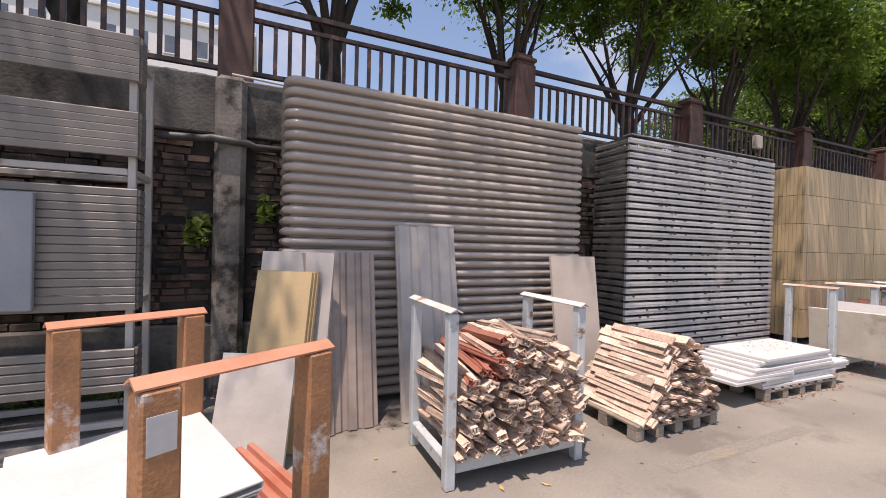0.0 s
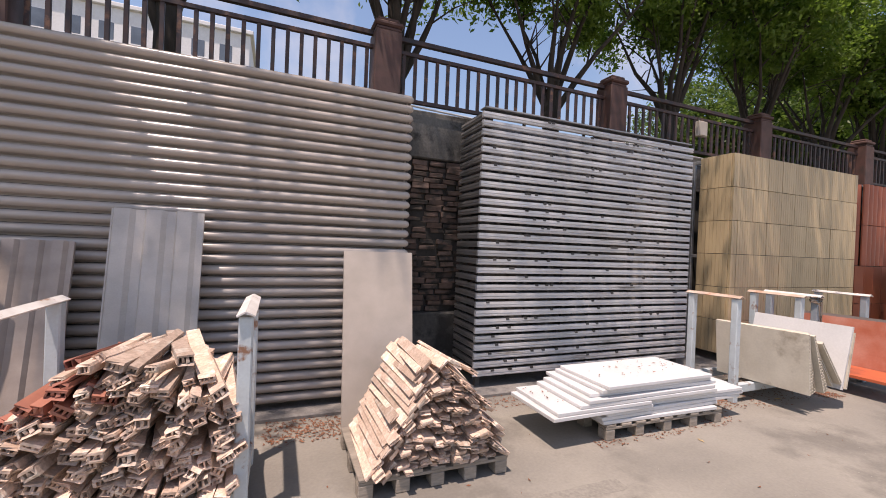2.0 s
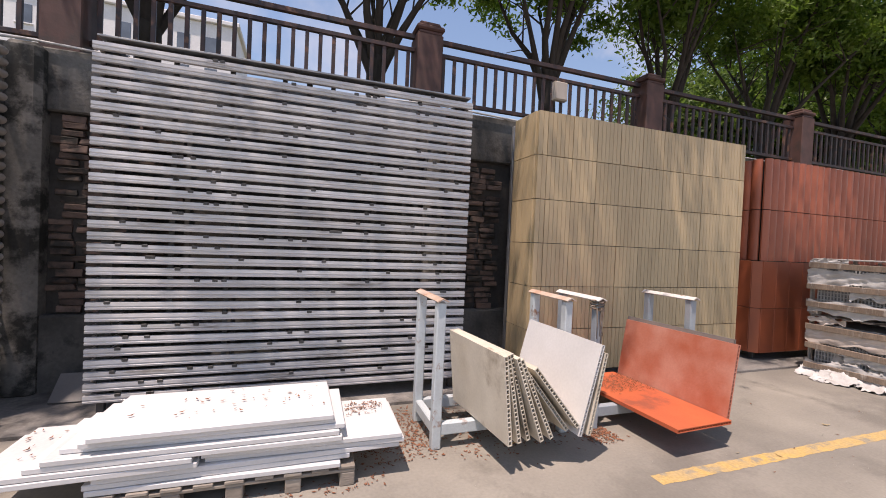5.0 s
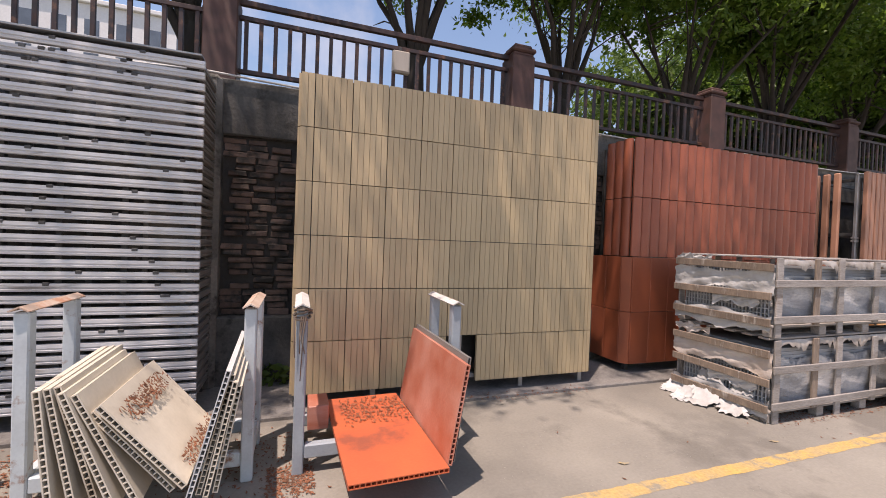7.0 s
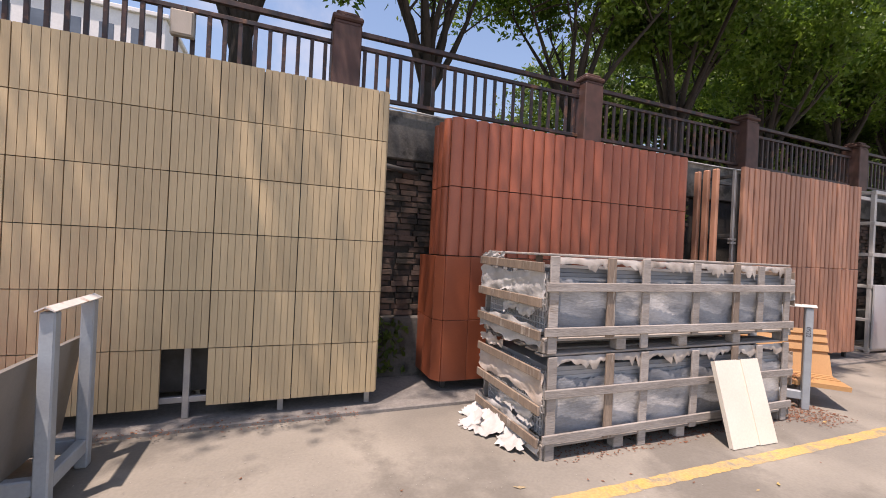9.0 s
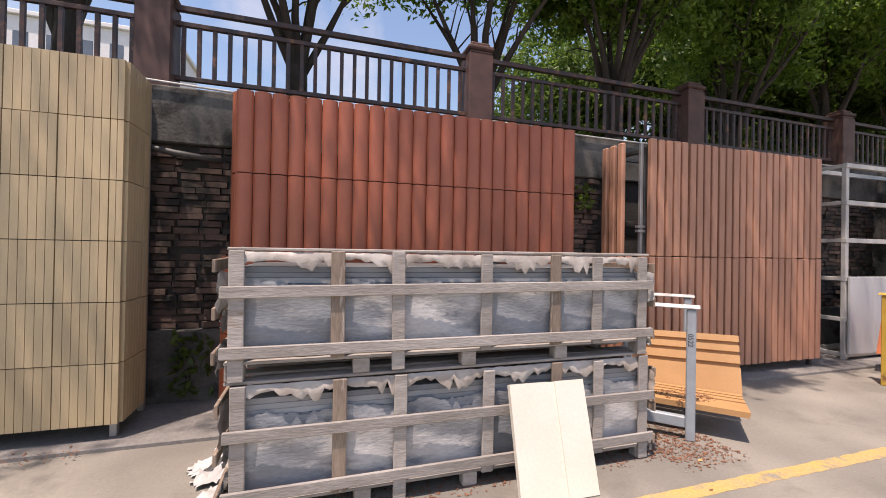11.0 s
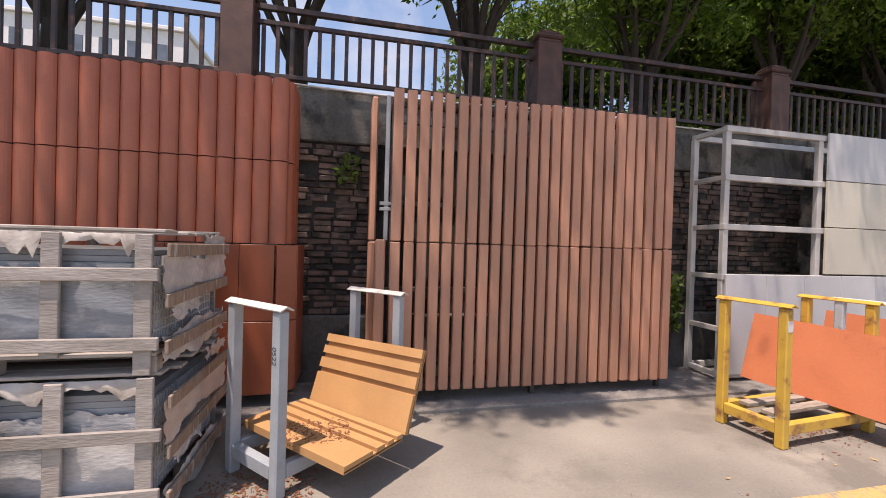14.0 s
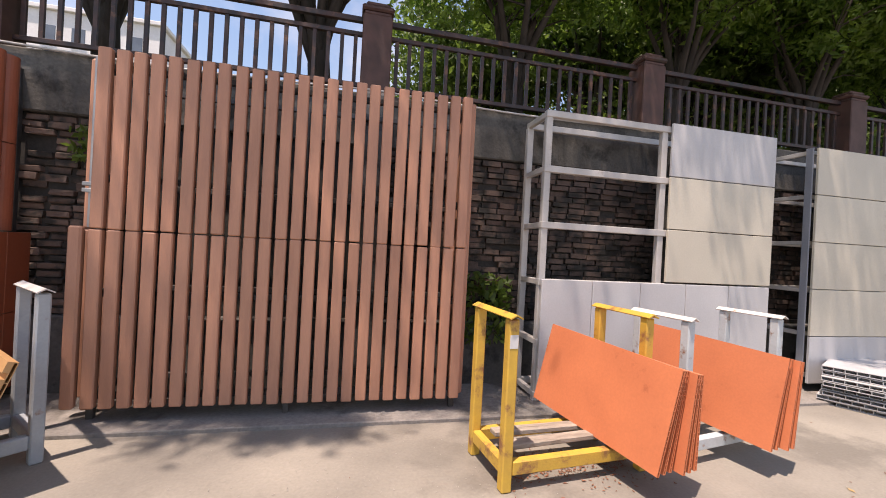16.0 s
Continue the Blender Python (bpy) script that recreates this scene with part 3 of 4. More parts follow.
def rounded_rib(w, d, r, s, sec):
    """A section of (out, z) swept round the front and both sides of a unit, with rounded corners."""
    path = [(0.0, d, -1, 0)]
    path += [(r - r * math.cos(a), r - r * math.sin(a), -math.cos(a), -math.sin(a)) for a in [k * math.pi / 10 for k in range(6)]]
    path += [(w - s + s * math.sin(a), s - s * math.cos(a), math.sin(a), -math.cos(a)) for a in [k * math.pi / 10 for k in range(6)]]
    path.append((w, d, 1, 0))
    bm = bmesh.new()
    rings = [[bm.verts.new((x + nx * o, y + ny * o, z)) for o, z in sec] for x, y, nx, ny in path]
    for a, b in zip(rings, rings[1:]):
        for k in range(len(sec) - 1):
            bm.faces.new((a[k], b[k], b[k + 1], a[k + 1]))
    return to_mesh(bm, "board", GREY_CLAD, True)


def corrugated_unit():
    p = thing("cladding_display", 0.20, FRONT, 0.035, label="display wall of glossy taupe rounded horizontal cladding boards", category="display wall")
    w, n, pitch = 3.20, 31, 0.0925
    sec = [(-0.034, 0.001), (-0.034, 0.017), (0.0, 0.019)] + [(0.002 + 0.032 * math.sin(math.pi * (0.04 + 0.96 * k / 8)) ** 0.6, 0.021 + (pitch - 0.025) * k / 8) for k in range(9)] + [(-0.034, pitch - 0.002)]
    rib = rounded_rib(w, 0.5, 0.09, 0.015, sec)
    for i in range(n):
        put("board", rib, p, pose(0, 0, 0.04 + i * pitch))
    # added dark sheet: stands for the shade in the gaps between boards
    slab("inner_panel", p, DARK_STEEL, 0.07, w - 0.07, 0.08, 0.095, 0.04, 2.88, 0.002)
    unit_frame(p, w, 0.6, DARK_STEEL, (0.12, w / 2, w - 0.12), (1.0, 2.0, 2.86))


def slat_unit():
    p = thing("cladding_display", 4.21, FRONT, 0.035, label="display wall of pale grooved horizontal slats with dark gaps", category="display wall")
    w, n = 3.07, 31
    pitch = 2.80 / n
    hgt = pitch * 0.68
    sec = [(0, 0), (-0.014, 0.003), (-0.016, hgt * .28), (-0.009, hgt * .36), (-0.009, hgt * .46), (-0.016, hgt * .54), (-0.014, hgt - .003), (0, hgt), (0.02, hgt), (0.02, 0)]
    # side slats get a darker grey: the shade on the returns is in the colour
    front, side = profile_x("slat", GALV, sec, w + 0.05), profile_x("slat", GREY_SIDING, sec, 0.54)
    for i in range(n):
        z = 0.12 + i * pitch
        put("slat", front, p, pose(w / 2, 0, z))
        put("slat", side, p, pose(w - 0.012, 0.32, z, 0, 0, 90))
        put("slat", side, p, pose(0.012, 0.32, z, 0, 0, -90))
        for k in range(rng.randint(3, 5)):
            x = rng.uniform(0.1, w - 0.1)
            slab("clip", p, DARK_STEEL, x - 0.02, x + 0.02, -0.020, 0.0, z + hgt - 0.016, z + hgt + 0.008, 0.003)
    slab("top_cap", p, STEEL, 0.0, w, -0.012, 0.12, 2.93, 2.945, 0.003)
    unit_frame(p, w, 0.6, DARK_STEEL, (0.06, w / 2, w - 0.06), (0.16, 1.0, 2.0, 2.93))
    for y in (0.03, 0.5):
        for k in range(8):
            x = 0.1 + k * (w - 0.2) / 7
            slab("stud", p, DARK_STEEL, x - 0.02, x + 0.02, y + 0.02, y + 0.03, 0.12, 2.92, 0.002)


def fluted_tile(width, height, flutes):
    bm = bmesh.new()
    a, d = width - 0.008, height - 0.007
    for k in range(flutes):
        x = -a / 2 + k * a / flutes
        bm_box(bm, x + (0.002 if k else 0), x + a / flutes - (0.002 if k < flutes - 1 else 0), -0.016, 0.0, -d / 2, d / 2)
    bm_box(bm, -a / 2 + 0.0004, a / 2 - 0.0004, -0.003, 0.018, -d / 2 + 0.0004, d / 2 - 0.0004)
    return to_mesh(bm, "tile", TAN)


def tan_unit():
    p = thing("tile_display", 8.04, FRONT - 0.06, 0.035, label="display wall of tan fluted terracotta tiles with one missing", category="display wall")
    w, rows, cw = 3.12, 6, 0.3235
    rh = 2.80 / rows
    full, left, right = fluted_tile(cw, rh, 6), fluted_tile(0.117, rh, 2), fluted_tile(w - 0.117 - 9 * cw, rh, 2)
    for r in range(rows):
        z = 0.12 + (r + 0.5) * rh
        put("tile", left, p, pose(0.0585, 0, z))
        put("tile", right, p, pose((w + 0.117 + 9 * cw) / 2, 0, z))
        for c in range(9):
            if not (r == 0 and c == 4):
                put("tile", full, p, pose(0.117 + (c + 0.5) * cw, rng.uniform(-0.003, 0.003), z))
        for x, t in ((-0.001, -90), (w + 0.001, 90)):
            put("tile", full, p, pose(x, 0.02 + cw / 2, z, 0, 0, t))
            put("tile", left, p, pose(x, 0.02 + cw + 0.06, z, 0, 0, t))
    unit_frame(p, w, 0.64, STEEL, (0.06, 0.72, 1.58, 2.3, w - 0.06), (0.18, 0.62, 1.5, 2.9))
    # added dark sheets: shade behind joints and missing tile, and no sky through
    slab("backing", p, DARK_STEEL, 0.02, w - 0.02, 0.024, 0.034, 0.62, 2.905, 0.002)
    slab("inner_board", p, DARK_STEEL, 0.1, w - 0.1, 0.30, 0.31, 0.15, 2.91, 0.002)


def terracotta_unit():
    p = thing("tile_display", 11.895, FRONT + 0.14, 0.035, label="display wall of rounded red terracotta tiles over a flat base", category="display wall")
    w, n = 3.465, 24
    cw = w / n
    bm = bmesh.new()
    h, k = 0.72, 8
    arc = [(-cw / 2 + 0.003 + (cw - 0.006) * i / k, -0.036 * math.sin(math.pi * i / k) ** 0.8) for i in range(k + 1)]
    arc = [(-cw / 2 + 0.003, 0.02)] + arc + [(cw / 2 - 0.003, 0.02)]
    lo, hi = [bm.verts.new((x, y, -h / 2)) for x, y in arc], [bm.verts.new((x, y, h / 2)) for x, y in arc]
    for i in range(len(arc)):
        j = (i + 1) % len(arc)
        bm.faces.new((lo[i], lo[j], hi[j], hi[i]))
    bm.faces.new(lo)
    bm.faces.new(hi)
    bmesh.ops.recalc_face_normals(bm, faces=bm.faces[:])
    tile = to_mesh(bm, "tile", TERRA)
    for z in (1.42, 2.15):
        for i in range(n):
            put("tile", tile, p, pose((i + 0.5) * cw, 0, z + h / 2))
        for i in range(3):
            put("tile", tile, p, pose(-0.01, 0.04 + (i + 0.5) * cw, z + h / 2, 0, 0, -90))
            put("tile", tile, p, pose(w + 0.01, 0.04 + (i + 0.5) * cw, z + h / 2, 0, 0, 90))
    for z0, z1 in ((0.11, 0.74), (0.745, 1.41)):
        for i in range(12):
            x = -0.02 + i * (w + 0.04 - 0.10) / 12
            slab("panel", p, TERRA_DARK, x + 0.002, x + (w - 0.06) / 12 - 0.002, -0.06, -0.03, z0, z1, 0.003)
        for i in range(2):
            for x in (-0.10, w + 0.07):
                slab("panel", p, TERRA_DARK, x, x + 0.03, 0.05 + i * 0.255, 0.30 + i * 0.255, z0, z1, 0.003)
        slab("corner_panel", p, TERRA_DARK, -0.09, 0.09, -0.015, 0.015, z0, z1, 0.003, m=pose(w + 0.008, 0.004, 0, 0, 0, 33))
        slab("corner_panel", p, TERRA_DARK, -0.06, 0.06, -0.015, 0.015, z0, z1, 0.003, m=pose(-0.052, 0.002, 0, 0, 0, -56))
    unit_frame(p, w, 0.6, DARK_STEEL, (0.06, w / 2, w - 0.06), (0.2, 1.4, 2.84))


def batten_unit():
    p = thing("batten_display", 16.12, FRONT, 0.035, label="display screen of brown upright battens with open gaps", category="display wall")
    n, x0, x1 = 25, 0.135, 3.11
    pitch = (x1 - x0) / n
    for r, (z0, z1) in enumerate(((0.11, 1.468), (1.473, 2.84))):
        for i in range(n):
            x = x0 + (i + 0.5) * pitch
            d = rng.uniform(-0.004, 0.006)
            slab("batten", p, SLAT, x - 0.0445, x + 0.0445, -0.03, 0.03, z0, z1, 0.008, m=pose(0, rng.uniform(-.003, .003), d if r else 0, 0, rng.uniform(-.15, .15), 0))
        for i in range(4):
            if r and i == 0:
                continue
            slab("batten", p, SLAT, -0.03, 0.03, 0.09 + i * 0.14, 0.18 + i * 0.14, z0, z1, 0.014)
        if r == 0:
            slab("batten", p, SLAT, 0.015, 0.105, -0.03, 0.03, z0, z1 + 0.02, 0.014)
    for i in range(4):
        slab("batten", p, SLAT, x1 - 0.01, x1 + 0.05, 0.09 + i * 0.14, 0.18 + i * 0.14, 0.11, 2.84, 0.014)
    # frame coloured dark, so that the shaded slots between battens stay dark
    unit_frame(p, 3.1, 0.62, DARK_STEEL, (0.17, 1.6, 3.05), (0.20, 1.0, 1.9, 2.76))
    slab("corner_post", p, STEEL, 0.09, 0.13, 0.06, 0.10, 1.48, 2.80, 0.004)
    for z in (1.35, 1.40):
        slab("bracket", p, STEEL, 0.05, 0.16, 0.05, 0.10, z + 0.4, z + 0.43, 0.003)


def panel_rack():
    p = thing("panel_display", 20.03, 3.85, 0.035, label="pale steel display rack half clad with grey and cream panels", category="display rack")
    w = 2.80
    zs = (1.22, 1.79, 2.35, 2.90)
    for x in (0.03, 1.38):
        for y in ((0.0, 0.44) if x < 1 else (0.0,)):
            slab("post", p, FRAME_PAINT, x - 0.035, x + 0.035, y, y + 0.06, 0, 2.84, 0.005)
    for y in (0.0, 0.44):
        slab("post", p, FRAME_PAINT, w - 0.06, w, y, y + 0.06, 0, 2.9, 0.005)
    for z in (0.10, 0.62) + zs:
        slab("rail", p, FRAME_PAINT, -0.01, w, -0.012, 0.05, z - 0.07, z - 0.004, 0.005)
        if z > 2.8 or z < 0.2:
            slab("rail", p, FRAME_PAINT, 0.0, w, 0.445, 0.495, z - 0.07, z - 0.004, 0.005)
        for x in (0.0, w - 0.055):
            slab("rail", p, FRAME_PAINT, x, x + 0.05, 0.05, 0.44, z - 0.065, z - 0.008, 0.005)
    for (z0, z1), mat in zip(((1.235, 1.79), (1.80, 2.35), (2.36, 2.92)), (PANEL_CREAM, PANEL_CREAM, PANEL_GREY)):
        slab("panel", p, mat, 1.43, w + 0.02, -0.05, -0.02, z0, z1, 0.004)
    for i in range(5):
        slab("panel", p, PANEL_GREY, 0.01 + i * 0.562, 0.565 + i * 0.562, -0.05, -0.02, 0.08, 1.215, 0.004)


def cream_unit():
    p = thing("panel_display", 23.52, 3.86, 0.035, label="display wall of large cream rectangular panels on steel", category="display wall")
    w = 3.1
    for r in range(5):
        for c in range(2):
            slab("panel", p, PANEL_CREAM if r != 0 else PANEL_GREY, c * 1.55 + 0.003, c * 1.55 + 1.547, -0.03, 0.0, 0.10 + r * 0.56, 0.652 + r * 0.56, 0.004)
    slab("side_glass", p, SLATE, -0.02, -0.004, 0.02, 0.10, 0.1, 2.9, 0.002)
    unit_frame(p, w, 0.6, FRAME_PAINT, (0.03, w / 2, w - 0.06), (0.2, 0.7, 1.22, 1.79, 2.35, 2.88))


def siding_unit():
    p = thing("cladding_display", -4.05, FRONT, 0.035, label="display frame with bands of grey grooved siding", category="display wall")
    w = 3.21
    sec = [(0, 0), (-0.012, 0.004), (-0.014, 0.05), (-0.006, 0.058), (0.01, 0.058), (0.01, 0)]
    board, side = profile_x("board", GREY_SIDING, sec, w), profile_x("board", GREY_SIDING, sec, 0.14)
    for z0, z1 in BANDS:
        n = int(round((z1 - z0) / 0.06))
        for i in range(n):
            put("board", board, p, pose(w / 2, 0, z0 + i * (z1 - z0) / n))
            put("board", side, p, pose(w + 0.001, 0.09, z0 + i * (z1 - z0) / n, 0, 0, 90))
    unit_frame(p, w, 0.6, FRAME_PAINT, (0.06, w / 2, w - 0.05), (0.1, 1.0, 2.0, 2.9))
    slab("sample_board", p, SLATE, 1.2, w - 0.56, -0.075, -0.03, 0.965, 1.77, 0.006, label="smooth blue-grey board hung on the siding")


BANDS = ((0.34, 0.66), (0.94, 1.845), (2.08, 2.41), (2.64, 2.97))
siding_unit()
corrugated_unit()
slat_unit()
tan_unit()
terracotta_unit()
batten_unit()
panel_rack()
cream_unit()


# ---- stillages, pallets and crates in the yard ----
def stillage(x, y, rz, l, d, h, paint, bar, label, group="steel stillages", s=0.07):
    """Steel stillage: two end frames along local y at x = 0 and x = l, joined by base beams."""
    p = thing("stillage", x, y, 0, rz, label=label, category="stillage", group=group)
    for ex in (0, l):
        for ey in (0, d):
            slab("post", p, paint, ex - s / 2, ex + s / 2, ey - s / 2, ey + s / 2, 0.0, h, 0.008)
        slab("end_beam", p, paint, ex - 0.03, ex + 0.03, s / 2 + 0.001, d - s / 2 - 0.001, 0.10, 0.19, 0.008)
        bm = bmesh.new()
        for sx in (-1, 1):
            bm_box(bm, 0, 0.050, -d / 2 - 0.06, d / 2 + 0.06, -0.004, 0.004, pose(0, 0, 0.022, 0, 28 if sx > 0 else 152, 0))
        put("top_bar", to_mesh(bm, "top_bar", bar), p, pose(ex, d / 2, h + 0.008))
    for ey in (0.0, d):
        slab("base_beam", p, paint, s / 2 + 0.001, l - s / 2 - 0.001, ey - 0.03, ey + 0.03, 0.10, 0.19, 0.008)
    return p


def pallet(x, y, rz, w, d, label):
    p = thing("pallet", x, y, 0, rz, label=label, category="pallet", group="wooden pallets")
    for i in range(5):
        for yy in (0, d / 2 - 0.05, d - 0.1):
            slab("block", p, PALLET, i * (w - 0.09) / 4, i * (w - 0.09) / 4 + 0.09, yy, yy + 0.1, 0.0, 0.085, 0.006)
    for yy in (0, d / 2 - 0.05, d - 0.1):
        slab("stringer", p, PALLET, 0, w, yy, yy + 0.1, 0.085, 0.105, 0.004)
    n = int(w / 0.14)
    for i in range(n):
        x0 = i * (w - 0.1) / (n - 1)
        slab("board", p, PALLET, x0, x0 + 0.1, rng.uniform(-0.01, 0.0), d, 0.105, 0.125, 0.004)
    return p


def clay_heap(x, y, z, width, depth, height, rz, count, label, shape, tidy=0):
    """Short broken hollow profiles, laid in rough courses front to back; shape gives the half width at a height."""
    p = thing("clay_profile_heap", x, y, z, rz, label=label, category="building material")
    r = random.Random(int(x * 100) + count)
    zc, made = 0.0, 0
    while zc < height and made < count:
        lo, hi = shape(zc / height)
        xc = lo * width
        t = r.choice((0.036, 0.042, 0.048) if tidy == 0 else (0.024, 0.03, 0.036))
        while xc < hi * width and made < count:
            w = r.choice((0.046, 0.058, 0.072))
            l = depth * r.choice((0.7, 0.84, 0.95))
            mat = CLAY_RED if (r.random() < 0.7 and 0.10 < xc / width < 0.38 and zc > height * 0.62 and width > 0.85 and shape(0.99)[0] < 0.35) else CLAY
            loose = 2.0 + 2.2 * zc / height - 0.8 * tidy
            roll = r.uniform(-14, 14) * (0.5 + loose * 0.25) * (2.0 - tidy)
            if tidy and xc < lo * width + 0.10:
                roll, t, w = -42 + r.uniform(-3, 3), 0.024, 0.072
            elif tidy and xc > hi * width - 0.10:
                roll = 35 + r.uniform(-8, 8)
            m = pose(xc + w / 2, -depth / 2 + l / 2 + depth * 0.5 + r.uniform(-0.05, 0.06), zc + t / 2 + r.uniform(-0.006, 0.006),
                     r.uniform(-2, 2) * loose, roll, r.uniform(-4, 4) * loose * (1 - 0.5 * tidy))
            put("profile", hollow_board("profile", mat, w, round(l, 3), t, 3 if w > 0.06 else 2), p, m)
            xc += w + r.uniform(0.002, 0.016)
            made += 1
        zc += 0.045 if tidy == 0 else 0.035
    return p


def boards_on_pallet():
    pallet(4.74, 2.42, -1, 1.34, 0.62, "weathered low wooden pallet under white boards")
    z, t = 0.128, 0.030
    courses = (((4.72, 6.00),), ((4.70, 6.05),), ((4.74, 6.36),), ((4.20, 5.22), (5.26, 6.40)), ((4.25, 5.20), (5.24, 6.38)),
               ((4.47, 6.00),), ((4.54, 5.98),), ((4.60, 6.02),), ((4.68, 5.95),), ((4.72, 5.94),))
    for course in courses:
        for x0, x1 in course:
            ob = thing("white_board", (x0 + x1) / 2, 2.72 + rng.uniform(-.025, .025), z, rng.uniform(-2, 1), label="flat white cladding board stacked on a pallet", category="board", group="stacked white boards")
            slab("panel", ob, WHITE, (x0 - x1) / 2, (x1 - x0) / 2, -0.3, 0.3, 0, t, 0.004)
        z += t + 0.002


def board_from(name, mat, a, b, c, t, ribs=0, label="", group="boards", cell=0.035):
    """A hollow board with one end from a to b, running to c from a; its face looks along the cross product."""
    a, b, c = Vector(a), Vector(b), Vector(c)
    x = (b - a).normalized()
    y = c - a
    y = y - x * y.dot(x)
    w, l = round((b - a).length, 3), round(y.length, 3)
    y.normalize()
    z = x.cross(y)
    m = Matrix((x, y, z)).transposed().to_4x4()
    m.translation = a + x * w / 2 + y * l / 2 + z * t / 2
    ob = put(name, hollow_board(name, mat, w, l, t, max(3, int(w / cell)), ribs), None, m)
    return tagged(ob, label, "board", group)


def lean_board(name, mat, x0, x1, y_foot, y_top, h, t=0.03, ribs=0, label="", group="leaning boards", rz=0, tilt=0, z=0.0):
    """A board that stands on the ground and leans back."""
    ang = math.degrees(math.atan2(y_top - y_foot, h))
    ob = thing(name, (x0 + x1) / 2, y_foot, z, rz, label=label, category="board", group=group)
    l = round(math.hypot(h, y_top - y_foot), 3)
    w = round(x1 - x0, 3)
    m = pose(0, 0, 0, 0, tilt, 0) @ pose(0, 0, 0, 90 - ang, 0, 0) @ pose(0, l / 2, t / 2)
    put("panel", hollow_board(name, mat, w, l, t, max(4, int(w / 0.04)), ribs), ob, m)
    return ob


def crate(x, y, z, w, d, h, seed):
    """Slatted crate of packed grey boards wrapped in torn film."""
    r = random.Random(seed)
    p = thing("slatted_crate", x, y, z, label="weathered wooden slatted crate of grey boards in torn film", category="crate", group="stacked crates")
    for k in range(5):
        for yy in (0.0, d / 2 - 0.05, d - 0.1):
            bx = k * (w - 0.1) / 4
            slab("block", p, CRATE, bx, bx + 0.1, yy + 0.01, yy + 0.09, 0.0, 0.09, 0.006)
    for yy in (0.0, d / 2 - 0.05, d - 0.1):
        slab("runner", p, CRATE, 0, w, yy, yy + 0.1, 0.09, 0.11, 0.004)
    n = 16
    for i in range(n):
        z0 = 0.112 + i * (h - 0.20) / n
        slab("packed_board", p, STACK_GREY, 0.06 + r.uniform(0, .02), w - 0.06 - r.uniform(0, .02), 0.052 + r.uniform(0, .006), d - 0.05, z0, z0 + (h - 0.20) / n - 0.002, 0.0015)
    ups = (0.02, 0.56, 0.92, 1.50, 2.02, 2.36, w - 0.10)
    for i, u in enumerate(ups):
        for yy in (-0.014, d - 0.006):
            slab("upright", p, (CRATE, CRATE_BROWN, CRATE)[i % 3], u, u + 0.08, yy, yy + 0.02, 0.0 if i in (0, 2, 6) else 0.1, h, 0.004, m=pose(0, 0, 0, 0, r.uniform(-.6, .6), 0))
    for zz in (0.13, 0.46):
        for yy in (-0.034, d + 0.014):
            slab("slat", p, CRATE, -0.02, w + 0.02, yy, yy + 0.02, zz, zz + 0.066, 0.004, m=pose(0, 0, 0, 0, r.uniform(-.4, .4), 0))
    for zz in (0.10, 0.34, 0.60):
        for xx in (-0.062, w + 0.042):
            slab("end_slat", p, CRATE_BROWN, xx, xx + 0.02, -0.01, d + 0.01, zz, zz + 0.07, 0.004, m=pose(0, 0, 0, r.uniform(-.8, .8), 0, 0))
    for k in range(6):
        yy = 0.02 + k * (d - 0.12) / 5
        slab("top_board", p, CRATE, r.uniform(-.03, .02), w + r.uniform(-.02, .03), yy, yy + 0.10, h, h + 0.018, 0.004, m=pose(0, 0, 0, 0, r.uniform(-.2, .2), 0))
    # hollow ends of the packed boards
    for xx, sgn in ((0.045, -1), (w - 0.045, 1)):
        bm = bmesh.new()
        for i in range(9):
            zz = 0.15 + i * (h - 0.28) / 9
            bm_box(bm, xx - 0.006, xx + 0.006, 0.06, d - 0.06, zz, zz + 0.010)
        for j in range(26):
            yy = 0.06 + j * (d - 0.13) / 25
            bm_box(bm, xx - 0.007, xx + 0.007, yy, yy + 0.009, 0.14, h - 0.12)
        put("board_ends", to_mesh(bm, "board_ends", PANEL_GREY), p)
    # rumpled film
    top_film = FOIL if z > 0.5 else BROWN_FOIL
    for xx in (-0.026, w + 0.026):
        film_sheet(p, xx, -0.02, d + 0.02, h - 0.32, h - 0.13, r, top_film)
        film_sheet(p, xx, 0.0, d, 0.03, 0.20, r, FOIL)
        film_sheet(p, xx, 0.1, 0.1 + r.uniform(0.3, 0.5), 0.26, 0.36, r, FOIL)
        film_sheet(p, xx, d - 0.4, d, h - 0.07, h + 0.005, r, top_film)
    film_front(p, w, h, r)
    wrap_front(p, w, h, r)
    return p


def film_sheet(p, x, y0, y1, z0, z1, r, mat=FOIL):
    bm = bmesh.new()
    n, k = 26, 7
    off = [0.035 * math.sin(i * 0.33 + z0 * 9) + 0.018 * math.sin(i * 0.87 + z1 * 5) + r.gauss(0, 0.005) for i in range(n + 1)]
    grid = []
    for i in range(n + 1):
        grid.append([bm.verts.new((x + (-1 if x < 0.5 else 1) * abs(0.008 + 0.008 * math.sin(j * 1.7 + i * 0.6) + r.gauss(0, 0.004)), y0 + (y1 - y0) * i / n, (z0 + off[i] * 0.6) + (z1 - z0 - off[i]) * j / k + r.uniform(-.006, .006))) for j in range(k + 1)])
    for i in range(n):
        for j in range(k):
            bm.faces.new((grid[i][j], grid[i + 1][j], grid[i + 1][j + 1], grid[i][j + 1]))
    put("film", to_mesh(bm, "film", mat, True), p, label="torn wrinkled plastic film")


